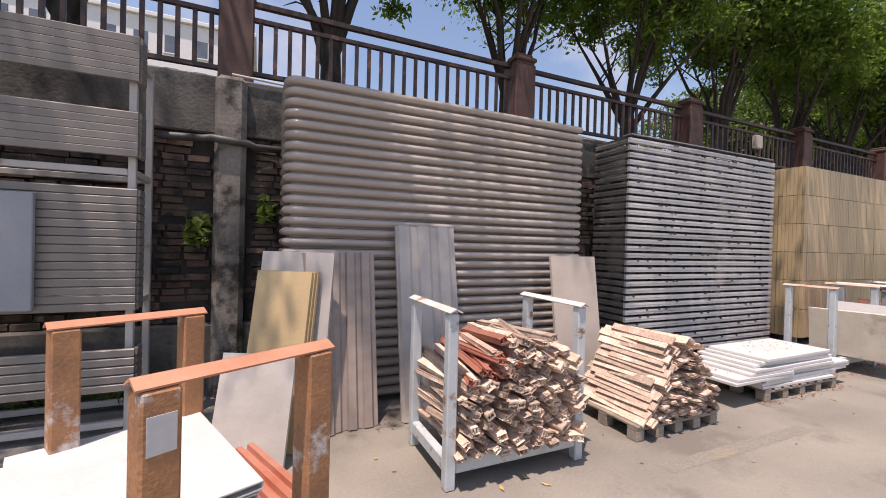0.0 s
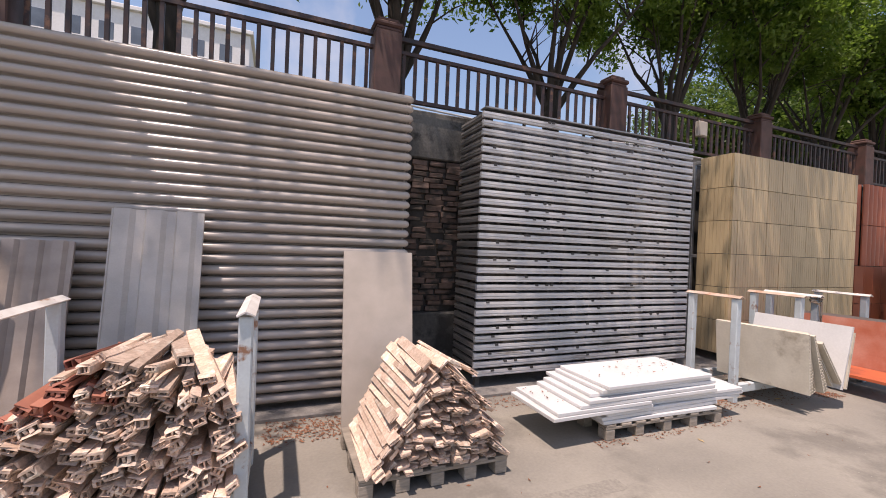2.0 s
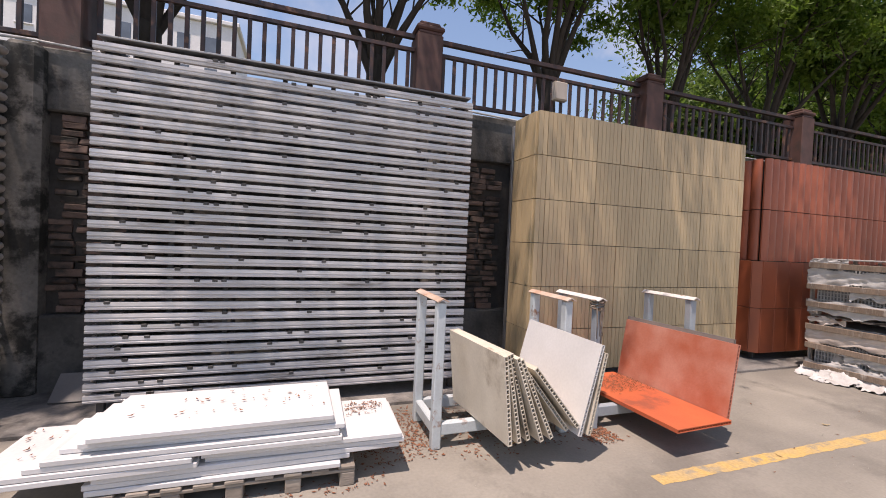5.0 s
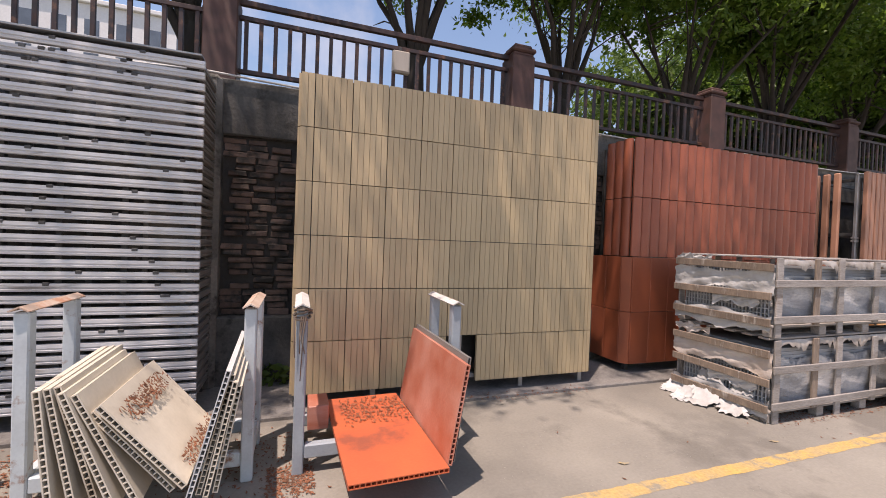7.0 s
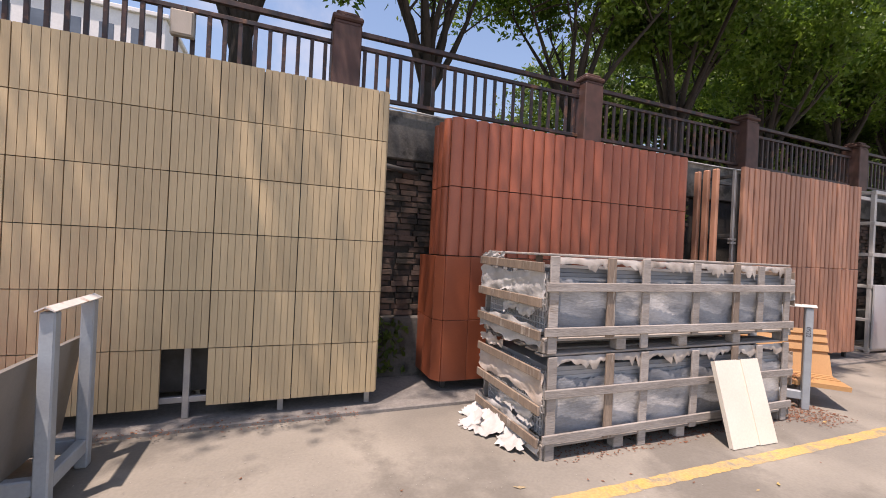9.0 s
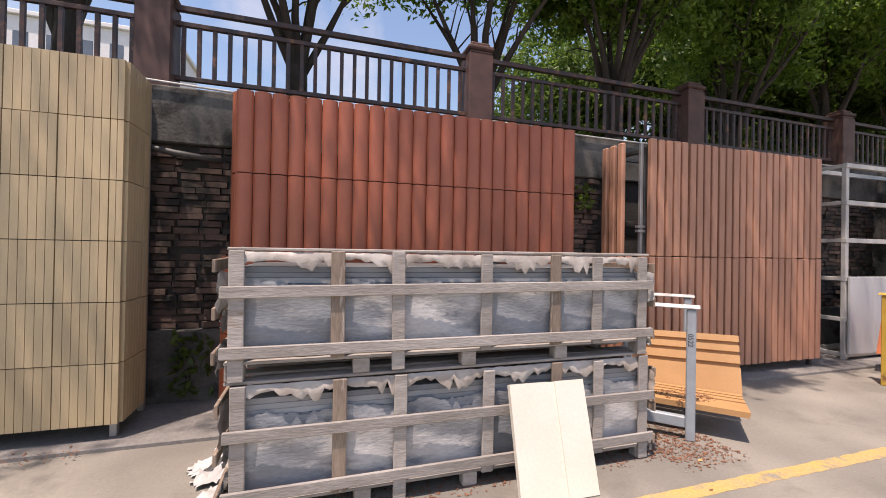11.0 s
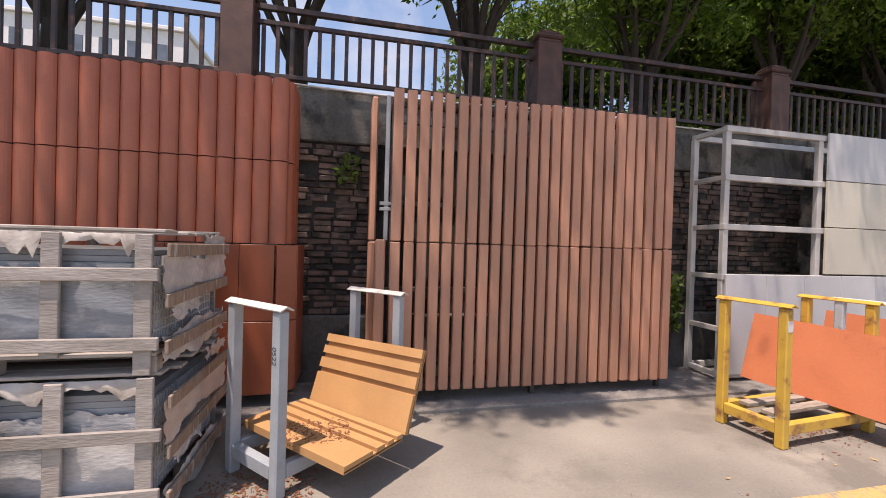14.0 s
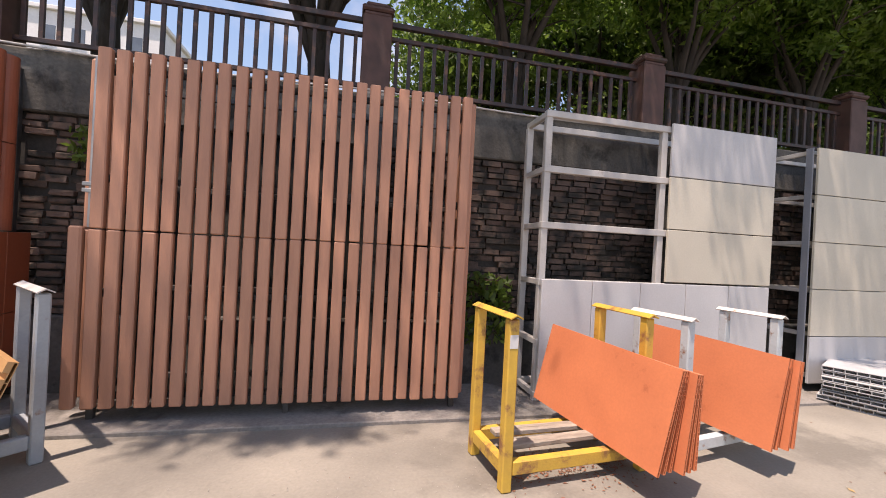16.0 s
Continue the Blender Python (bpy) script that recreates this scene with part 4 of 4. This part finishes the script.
def wrap_front(p, w, h, r):
    """Slack film stretched over the packed boards, with a ragged upper edge."""
    bm = bmesh.new()
    n, k = 110, 8
    top = h - 0.15
    grid = []
    for i in range(n + 1):
        x = 0.05 + (w - 0.1) * i / n
        edge = top - 0.03 * abs(math.sin(i * 0.17 + 3 * h)) - 0.025 * r.random()
        grid.append([bm.verts.new((x, 0.034 + 0.007 * math.sin(i * 0.31 + j * 1.3) + r.gauss(0, 0.0022), 0.125 + (edge - 0.125) * j / k)) for j in range(k + 1)])
    for i in range(n):
        for j in range(k):
            bm.faces.new((grid[i][j], grid[i + 1][j], grid[i + 1][j + 1], grid[i][j + 1]))
    put("film", to_mesh(bm, "film", WRAP, True), p, label="dusty grey wrapping film with white reflections in its colour")


def film_front(p, w, h, r):
    bm = bmesh.new()
    n = 90
    prev = None
    for i in range(n + 1):
        x = 0.05 + (w - 0.1) * i / n
        drop = 0.035 + 0.09 * abs(math.sin(i * 0.21 + h * 7)) ** 2 * r.random() + 0.02 * r.random()
        cur = [bm.verts.new((x, 0.03 - 0.02 * r.random(), h - 0.005)), bm.verts.new((x, 0.012 - 0.014 * r.random(), h - drop * 0.5)), bm.verts.new((x, 0.02 - 0.02 * r.random(), h - drop))]
        if prev:
            for a in range(2):
                bm.faces.new((prev[a], cur[a], cur[a + 1], prev[a + 1]))
        prev = cur
    put("film", to_mesh(bm, "film", TATTERS, True), p, label="torn wrinkled plastic film")


# rusty stillage with white sheets
stillage(0.19, 1.56, 118.5, 1.07, 0.50, 1.12, RUST, RUST_BAR, "rusty orange-brown steel stillage holding white sheets", s=0.10)
for i in range(10):
    d = 0.012 * math.sin(i * 2.3)
    board_from("white_sheet", WHITE, (-0.64 + d, 1.43, 0.195 + i * 0.042), (0.02 + d, 1.68, 0.195 + i * 0.042), (-0.945 + d, 2.235, 0.195 + i * 0.042), 0.034, 0,
               "broad white sheet lying in a rusty stillage", "white sheets in the stillage", 0.3)
for i in range(3):
    board_from("red_board", RED, (0.07, 1.74, 0.195 + i * 0.061), (0.30, 1.835, 0.195 + i * 0.061), (-0.22, 2.44, 0.195 + i * 0.061), 0.034, 4, "red ribbed clay board lying in a rusty stillage", "red ribbed boards")
# pale blue stillage with broken profiles
stillage(1.10, 2.28, 0, 1.02, 0.62, 1.10, PAINT_BLUE, WHITE_BAR, "chipped pale blue steel stillage full of broken profiles")
clay_heap(1.15, 2.20, 0.195, 0.90, 0.76, 0.70, 0, 298, "heap of broken pink-beige hollow clay profiles in a stillage",
          lambda f: (0.0, 1.0) if f < 0.62 else (0.0 + (f - 0.62) * 0.9, 1.0 - (f - 0.62) * 0.8))
pallet(2.74, 2.28, 0, 1.0, 0.72, "weathered wooden pallet under a clay heap")
clay_heap(2.78, 2.27, 0.127, 0.95, 0.75, 0.655, 0, 290, "sloping heap of broken beige clay profiles on a pallet",
          lambda f: (0.0 + 0.36 * f, 1.0 - 0.42 * f), 1)
boards_on_pallet()
board_from("leaning_board", SILVER, (-0.08, 3.44, 0), (0.44, 3.14, 0), (0.06, 3.64, 1.43), 0.03, 0, "tall silver-grey flat board leaning on the display wall", "leaning boards")
board_from("leaning_board", TAUPE, (0.54, 3.32, 0), (0.93, 3.32, 0), (0.62, 3.60, 1.43), 0.025, 3, "taupe ribbed board leaning on the display wall", "leaning boards")
board_from("leaning_board", TAUPE, (0.36, 3.24, 0), (0.60, 3.30, 0), (0.44, 3.52, 1.42), 0.025, 2, "taupe ribbed board leaning on the display wall", "leaning boards")
lean_board("leaning_board", SILVER, 1.13, 1.72, 3.30, 3.62, 1.68, 0.03, 3, "tall grey ribbed board leaning on the display wall")
lean_board("leaning_board", BEIGE, 2.78, 3.38, 3.26, 3.46, 1.43, 0.03, 0, "beige flat board leaning on the display wall")
for i in range(1, 4):
    k = Vector((0.47, 0.88, 0)) * 0.034 * (3 - i) * 0.6 + Vector((0.016 * (3 - i), 0, 0))
    board_from("leaning_board", GOLD, Vector((-0.128, 3.34, 0)) + k, Vector((0.25, 3.08, 0)) + k, Vector((0.047, 3.51, 1.28)) + k, 0.028, 0, "glossy golden board leaning in a stack", "golden boards")
board_from("leaning_board", SILVER, (-0.29, 3.07, 0), (0.175, 2.85, 0), (-0.14, 3.22, 0.72), 0.028, 0, "short silver-grey board leaning on golden boards", "leaning boards")
# stillage with fanned hollow boards
stillage(6.70, 2.70, 0, 1.10, 0.48, 1.08, PAINT_BLUE, WORN_BAR, "pale chipped steel stillage holding fanned cream boards")
S3_NEAR = 2.20
for k, (xa, za, xb, zb) in enumerate(((6.97, 0.80, 7.03, 0.21), (7.00, 0.80, 7.11, 0.21), (7.03, 0.80, 7.19, 0.21), (7.06, 0.78, 7.27, 0.21), (7.10, 0.76, 7.36, 0.21), (7.16, 0.66, 7.50, 0.24), (7.20, 0.70, 7.56, 0.27))):
    y = S3_NEAR + 0.02 * (k % 3)
    board_from("hollow_board", CREAM, (xa, y, za), (xb, y, zb), (xa - 0.06, y + 0.85, za), 0.03, 0, "cream hollow clay board fanned in a stillage", "fanned cream boards", 0.03)
for k in range(4):
    board_from("hollow_board", CREAM if k else WHITE, (7.60 + k * 0.038, S3_NEAR + 0.03 * (k % 2), 0.21), (7.765 + k * 0.016, S3_NEAR + 0.03 * (k % 2), 0.84 - k * 0.03), (7.56 + k * 0.038, 3.1, 0.21), 0.026, 0,
               "cream hollow clay board fanned in a stillage", "fanned cream boards", 0.03)
# grey stillage with orange boards
stillage(8.10, 2.69, 0, 1.06, 0.48, 1.08, PAINT_GREY, WHITE_BAR, "blue-grey steel stillage holding orange boards")
board_from("orange_board", ORANGE_RED, (8.35, 2.08, 0.20), (8.93, 2.10, 0.20), (8.31, 3.30, 0.20), 0.03, 0, "flat orange hollow clay board lying in a stillage", "orange boards", 0.03)
board_from("red_board", RED, (8.96, 2.14, 0.215), (9.06, 2.15, 0.80), (8.95, 3.30, 0.215), 0.03, 0, "upright red hollow clay board leaning in a stillage", "orange boards", 0.03)
board_from("dark_board", GREY_SIDING, (9.00, 2.2, 0.2), (9.09, 2.21, 0.83), (8.99, 3.32, 0.2), 0.024, 0, "grey thin board behind a red board", "orange boards", 0.05)
slab("red_offcut", None, RED, 8.16, 8.30, 2.86, 3.1, 0.192, 0.36, 0.006)
tagged(bpy.data.objects["red_offcut"], "short red clay offcut standing in a stillage", "offcut")
crate(12.13, 2.38, 0, 2.86, 0.98, 0.76, 4)
crate(12.11, 2.38, 0.785, 2.86, 0.98, 0.72, 9)
board_from("leaning_board", IVORY, (13.77, 2.115, 0), (14.31, 2.10, 0), (13.77, 2.31, 0.66), 0.028, -2, "cream white ribbed board leaning on the crate", "leaning boards")
# grey stillage with ochre boards
stillage(15.55, 2.51, 43, 1.03, 0.48, 1.08, PAINT_GREY, WHITE_BAR, "blue-grey steel stillage holding ochre ribbed boards")
board_from("ochre_board", OCHRE, (15.925, 2.29, 0.22), (16.284, 2.632, 0.22), (15.253, 3.0, 0.22), 0.022, -1, "ochre ribbed hollow board lying in a stillage", "ochre boards", 0.12)
board_from("ochre_board", OCHRE, (16.33, 2.66, 0.24), (16.46, 2.80, 0.75), (15.68, 3.37, 0.24), 0.022, -1, "ochre ribbed hollow board leaning in a stillage", "ochre boards", 0.10)
# yellow stillage with orange boards
stillage(19.2, 2.51, 6, 1.08, 0.48, 1.08, PAINT_YELLOW, PAINT_YELLOW, "yellow steel stillage holding orange boards")
for k in range(6):
    board_from("orange_board", ORANGE, (20.06 + 0.062 * k, 2.2 + 0.02 * (k % 3), 0.19), (20.21 + 0.036 * k, 2.2 + 0.02 * (k % 3), 0.83 - 0.008 * k), (19.82 + 0.04 * k, 3.40, 0.2), 0.022, 0,
               "orange hollow clay board leaning in a yellow stillage", "leaning orange boards", 0.03)
for yy, turn in ((2.66, 7), (2.86, 4)):
    timber = thing("timber", 19.24, yy, 0.192, turn, label="weathered pale timber lying across a stillage base", category="timber", group="loose timbers")
    slab("plank", timber, PALLET, 0, 1.0, -0.045, 0.045, 0, 0.035, 0.005)
stillage(20.62, 2.62, 10, 1.08, 0.42, 1.06, PAINT_BLUE, WHITE_BAR, "pale blue steel stillage holding orange boards")
for k in range(4):
    board_from("orange_board", ORANGE, (21.12 + 0.075 * k, 2.36 + 0.02 * (k % 2), 0.2), (21.25 + 0.05 * k, 2.36 + 0.02 * (k % 2), 0.85 - 0.01 * k), (20.86 + 0.05 * k, 3.45, 0.2), 0.022, 0,
               "orange hollow clay board leaning in a blue stillage", "leaning orange boards", 0.03)
for k in range(8):
    dx, dy, z = rng.uniform(-0.05, 0.05), rng.uniform(-0.05, 0.05), 0.002 + k * 0.053
    board_from("grey_board", PANEL_GREY, (23.36 + dx, 3.58 + dy, z), (23.62 + dx, 3.08 + dy, z + (0.004 if k % 2 else 0)), (24.6 + dx, 3.60 + dy, z), 0.046, 0, "thin grey hollow board in a low stack", "stacked grey boards", 0.09)


# ---- small things on the wall and terrace ----
def tube_object(name, pts, radius, mat, sides=6):
    bm = bmesh.new()
    tube(bm, [Vector(p) for p in pts], [radius] * len(pts), sides)
    return put(name, to_mesh(bm, name, mat, True))


for a, b in zip(POSTS[2:], POSTS[3:9]):
    pts = [(a + (b - a) * k / 8, 4.415, 3.10 - 0.05 * math.sin(math.pi * k / 8)) for k in range(9)]
    tagged(tube_object("cable", pts, 0.011, FRAME_PAINT), "thin pale cable sagging along the wall top", "cable", "wall cables")
box = thing("junction_box", 9.2, 5.02, 3.64, label="small beige electrical box fixed on the fence", category="electrical box")
slab("case", box, BEIGE, -0.11, 0.11, -0.06, 0.02, 0.0, 0.27, 0.01)
slab("lid", box, BEIGE, -0.095, 0.095, -0.072, -0.061, 0.015, 0.255, 0.006)
slab("bracket", box, DARK_STEEL, -0.02, 0.02, 0.02, 0.05, 0.02, 0.35, 0.004)
board_from("grey_offcut", GREY_SIDING, (3.80, 4.10, 0.036), (4.08, 4.10, 0.036), (3.80, 4.30, 0.22), 0.02, 0, "small grey panel offcut leaning at the wall base", "leaning boards")
for x0, x1, z0, z1, n, size in ((-0.62, -0.44, 1.45, 1.95, 60, 0.09), (-0.02, 0.12, 1.7, 2.05, 40, 0.10), (19.35, 19.95, 0.5, 1.5, 420, 0.09), (15.75, 15.98, 2.1, 2.5, 60, 0.08),
                                (7.75, 8.0, 0.05, 0.3, 60, 0.09), (11.3, 11.65, 0.1, 0.8, 120, 0.09), (-2.2, -0.9, 0.1, 0.35, 260, 0.09)):
    tagged(hedge("wall_weeds", x0, x1, 4.28, 4.44, z0, z1, n, size, LEAF_DARK), "green weeds growing out of the old wall", "weeds", kind="stuff")


# ---- fallen leaves and scraps ----
def scatter(name, zones, mat, size, label):
    g = np.random.default_rng(12)
    verts, faces = [], []
    for x0, x1, y0, y1, z, n in zones:
        for _ in range(n):
            x, y = g.uniform(x0, x1), y0 + (y1 - y0) * g.beta(2, 2)
            a, s, lift = g.uniform(0, 6.28), size * g.uniform(0.5, 1.3), g.uniform(0.002, 0.014)
            i = len(verts)
            for dx, dy, dz in ((-1, 0, lift), (0, -0.4, 0.004), (1, 0, lift * 0.8), (0, 0.4, 0.003)):
                verts.append((x + s * (dx * math.cos(a) - dy * math.sin(a)), y + s * (dx * math.sin(a) + dy * math.cos(a)), z + 0.002 + dz))
            faces.append((i, i + 1, i + 2, i + 3))
    me = bpy.data.meshes.new(name)
    me.from_pydata(verts, [], faces)
    me.materials.append(mat)
    return tagged(put(name, me), label, "litter", kind="stuff")


scatter("leaf_litter", ((2.2, 2.8, 3.05, 3.6, 0, 500), (4.1, 4.7, 3.2, 3.55, 0, 120), (4.6, 6.3, 2.3, 2.5, 0, 160), (6.0, 6.75, 2.5, 3.5, 0, 1100), (6.8, 8.2, 2.4, 3.4, 0, 700), (8.4, 11, 3.35, 3.6, 0.034, 220),
                        (12.2, 15.2, 2.27, 2.65, 0, 900), (15.1, 15.75, 2.1, 2.9, 0, 800), (7.92, 8.2, 2.4, 2.8, 0, 420), (8.4, 8.9, 2.75, 3.28, 0.232, 420), (6.06, 6.32, 2.72, 2.98, 0.29, 90), (19.3, 20.2, 2.5, 3.0, 0, 400), (0.9, 2.2, 3.1, 3.5, 0, 120), (19.2, 20.4, 2.3, 3.0, 0, 160), (0, 24, 1.0, 3.4, 0, 110)),
        LITTER, 0.015, "dry red-brown fallen leaves on the concrete")
scatter("leaf_scraps", ((7.2, 7.35, 2.25, 2.9, 0.66, 0), (15.55, 15.95, 2.55, 2.95, 0.263, 260), (4.8, 5.9, 2.45, 3.0, 0.452, 40), (4.25, 4.45, 2.5, 3.0, 0.29, 14)), LITTER, 0.015, "dry brown leaf scraps lying on boards")
slope = scatter("leaf_scraps", ((0.06, 0.17, 0.03, 0.7, 0.0, 260), (0.46, 0.54, 0.02, 0.75, 0.0, 160)), LITTER, 0.016, "dry brown leaf scraps caught on fanned boards")
sx = Vector((0.36, 0, -0.43)).normalized()
slope.matrix_basis = Matrix.Translation((7.20, 2.22, 0.70)) @ Matrix((sx, Vector((0, 1, 0)), sx.cross(Vector((0, 1, 0))))).transposed().to_4x4() @ Matrix.Translation((0, 0, 0.03))
scatter("plaster_crumbs", ((1, 22, 0.8, 3.4, 0, 420), (9.2, 11.8, 1.4, 2.9, 0, 160), (17.5, 19.5, 1.6, 3.0, 0, 160), (8.5, 11.5, 2.2, 3.2, 0, 120), (17, 19.5, 2.2, 3.3, 0, 80)), APRON_DUST, 0.006, "small pale crumbs of plaster on the concrete")
tagged(tube_object("drain_pipe", [(-0.85, 4.38, 2.44), (-0.5, 4.37, 2.45), (-0.42, 4.30, 2.45), (-0.12, 4.30, 2.43), (-0.05, 4.38, 2.42), (0.25, 4.38, 2.42)], 0.035, DARK_STEEL, 8), "dark drain pipe running across the wall pilaster", "pipe")
tagged(tube_object("drain_pipe", [(11.0, 4.30, 2.45), (11.3, 4.31, 2.40), (11.7, 4.36, 2.36)], 0.03, DARK_STEEL, 8), "dark drain pipe running across the wall pilaster", "pipe")
scatter("yellow_leaves", ((0, 22, 1.2, 3.0, 0, 26),), YELLOW_LINE, 0.035, "yellow fallen leaves on the concrete")
film = thing("plastic_scraps", 12.0, 2.95, 0, label="torn white plastic film lying beside the crate", category="plastic film")
fr = random.Random(3)
for k, (x, y, s) in enumerate(((0.0, 0.0, 0.18), (0.05, -0.3, 0.14), (-0.12, 0.12, 0.10), (0.02, 0.35, 0.12))):
    bm = bmesh.new()
    grid = [[bm.verts.new((x + s * (i / 5 - 1 + fr.uniform(-.1, .1)), y + s * (j / 5 - 1 + fr.uniform(-.1, .1)), 0.004 + (0.28 * (i / 10) ** 3 + abs(fr.gauss(0, 0.02))) * (1 if k < 2 else 0.4))) for j in range(11)] for i in range(11)]
    for i in range(10):
        for j in range(10):
            if (i - 5) ** 2 + (j - 5) ** 2 < 26 + fr.uniform(-6, 6):
                bm.faces.new((grid[i][j], grid[i + 1][j], grid[i + 1][j + 1], grid[i][j + 1]))
    put("film", to_mesh(bm, "film", FOIL, True), film)
text = bpy.data.curves.new("stencil", 'FONT')
text.body, text.size, text.extrude = "0522", 0.054, 0.0006
writing = new("stencil", text)
put("number", bpy.data.meshes.new_from_object(writing.evaluated_get(bpy.context.evaluated_depsgraph_get())), bpy.data.objects["stillage.004"],
    Matrix(((0, 0, -1, -0.0362), (0, -1, 0, 0.022), (-1, 0, 0, 0.88), (0, 0, 0, 1))), label="dark stencilled number").data.materials.append(INK)
bpy.data.objects.remove(writing)
slab("sticker", bpy.data.objects["stillage.005"], WHITE, -0.03, 0.028, -0.0372, -0.0358, 0.90, 0.985, 0.0005, label="torn white sticker")
rope = bmesh.new()
coil = random.Random(21)
for k in range(5):
    ring = [Vector((0.052 * math.cos(a) + coil.uniform(-.008, .008), 0.052 * math.sin(a) + coil.uniform(-.008, .008), 1.02 + 0.014 * k + 0.012 * math.sin(a + k))) for a in [j * math.pi / 6 for j in range(13)]]
    tube(rope, ring, [0.008] * len(ring), 5)
for k in range(4):
    x = coil.uniform(-0.05, 0.03)
    tube(rope, [Vector((x, -0.05, 1.03)), Vector((x + coil.uniform(-.02, .02), -0.057, 0.9)), Vector((x + coil.uniform(-.03, .03), -0.052, coil.uniform(0.6, 0.8)))], [0.006, 0.005, 0.003], 5)
put("rope", to_mesh(rope, "rope", CRATE_BROWN, True), bpy.data.objects["stillage.003"], label="frayed brown rope")
slab("paint_patch", bpy.data.objects["stillage"], PANEL_GREY, -0.0525, -0.0505, 0.464, 0.536, 0.95, 1.055, 0.0006, label="pale grey paint patch")


# ---- bricks of the wall ----
BRICKS = []
for k in range(10):
    bm = bmesh.new()
    sx, sz = rng.uniform(0.082, 0.112), rng.uniform(0.024, 0.032)
    bm_box(bm, -sx, sx, -0.03, 0.05, -sz, sz)
    bmesh.ops.bevel(bm, geom=bm.edges[:], offset=0.006, segments=1, affect='EDGES')
    for v in bm.verts:
        v.co += Vector((rng.uniform(-.006, .006), rng.uniform(-.008, .008), rng.uniform(-.004, .004)))
    BRICKS.append(to_mesh(bm, "brick", BRICK))


def brick_places(x0, x1, z0, z1):
    row, z = 0, z0
    while z < z1:
        x = x0 + rng.uniform(0.0, 0.12)
        while x < x1:
            yield pose(x + rng.uniform(-.01, .01), 4.496 + rng.uniform(-0.03, 0.022), z + rng.uniform(-.005, .005), 0, rng.uniform(-2, 2), rng.uniform(-3, 3))
            x += 0.215
        z += 0.066
        row += 1


for x0, x1 in ((3.68, 4.25), (7.42, 8.05), (15.35, 16.2)):
    for m in brick_places(x0, x1, 0.76, 2.5):
        if rng.random() > 0.05:
            put("brick", rng.choice(BRICKS), wall, wall.matrix_basis.inverted() @ m)
rest = bmesh.new()
for x0, x1 in ((-3.8, -0.5), (-0.05, 0.4), (4.3, 4.6), (11.12, 12.0), (18.58, 21.9), (22.35, 24.2)):
    for m in brick_places(x0, x1, 0.76, 2.5):
        if rng.random() > 0.05:
            s = rng.uniform(0.085, 0.106)
            bm_box(rest, -s, s, -0.03, 0.05, -rng.uniform(.023, .03), rng.uniform(.023, .03), m)
more = put("brickwork", to_mesh(rest, "brickwork", BRICK), wall, wall.matrix_basis.inverted())
tagged(more, kind="stuff")
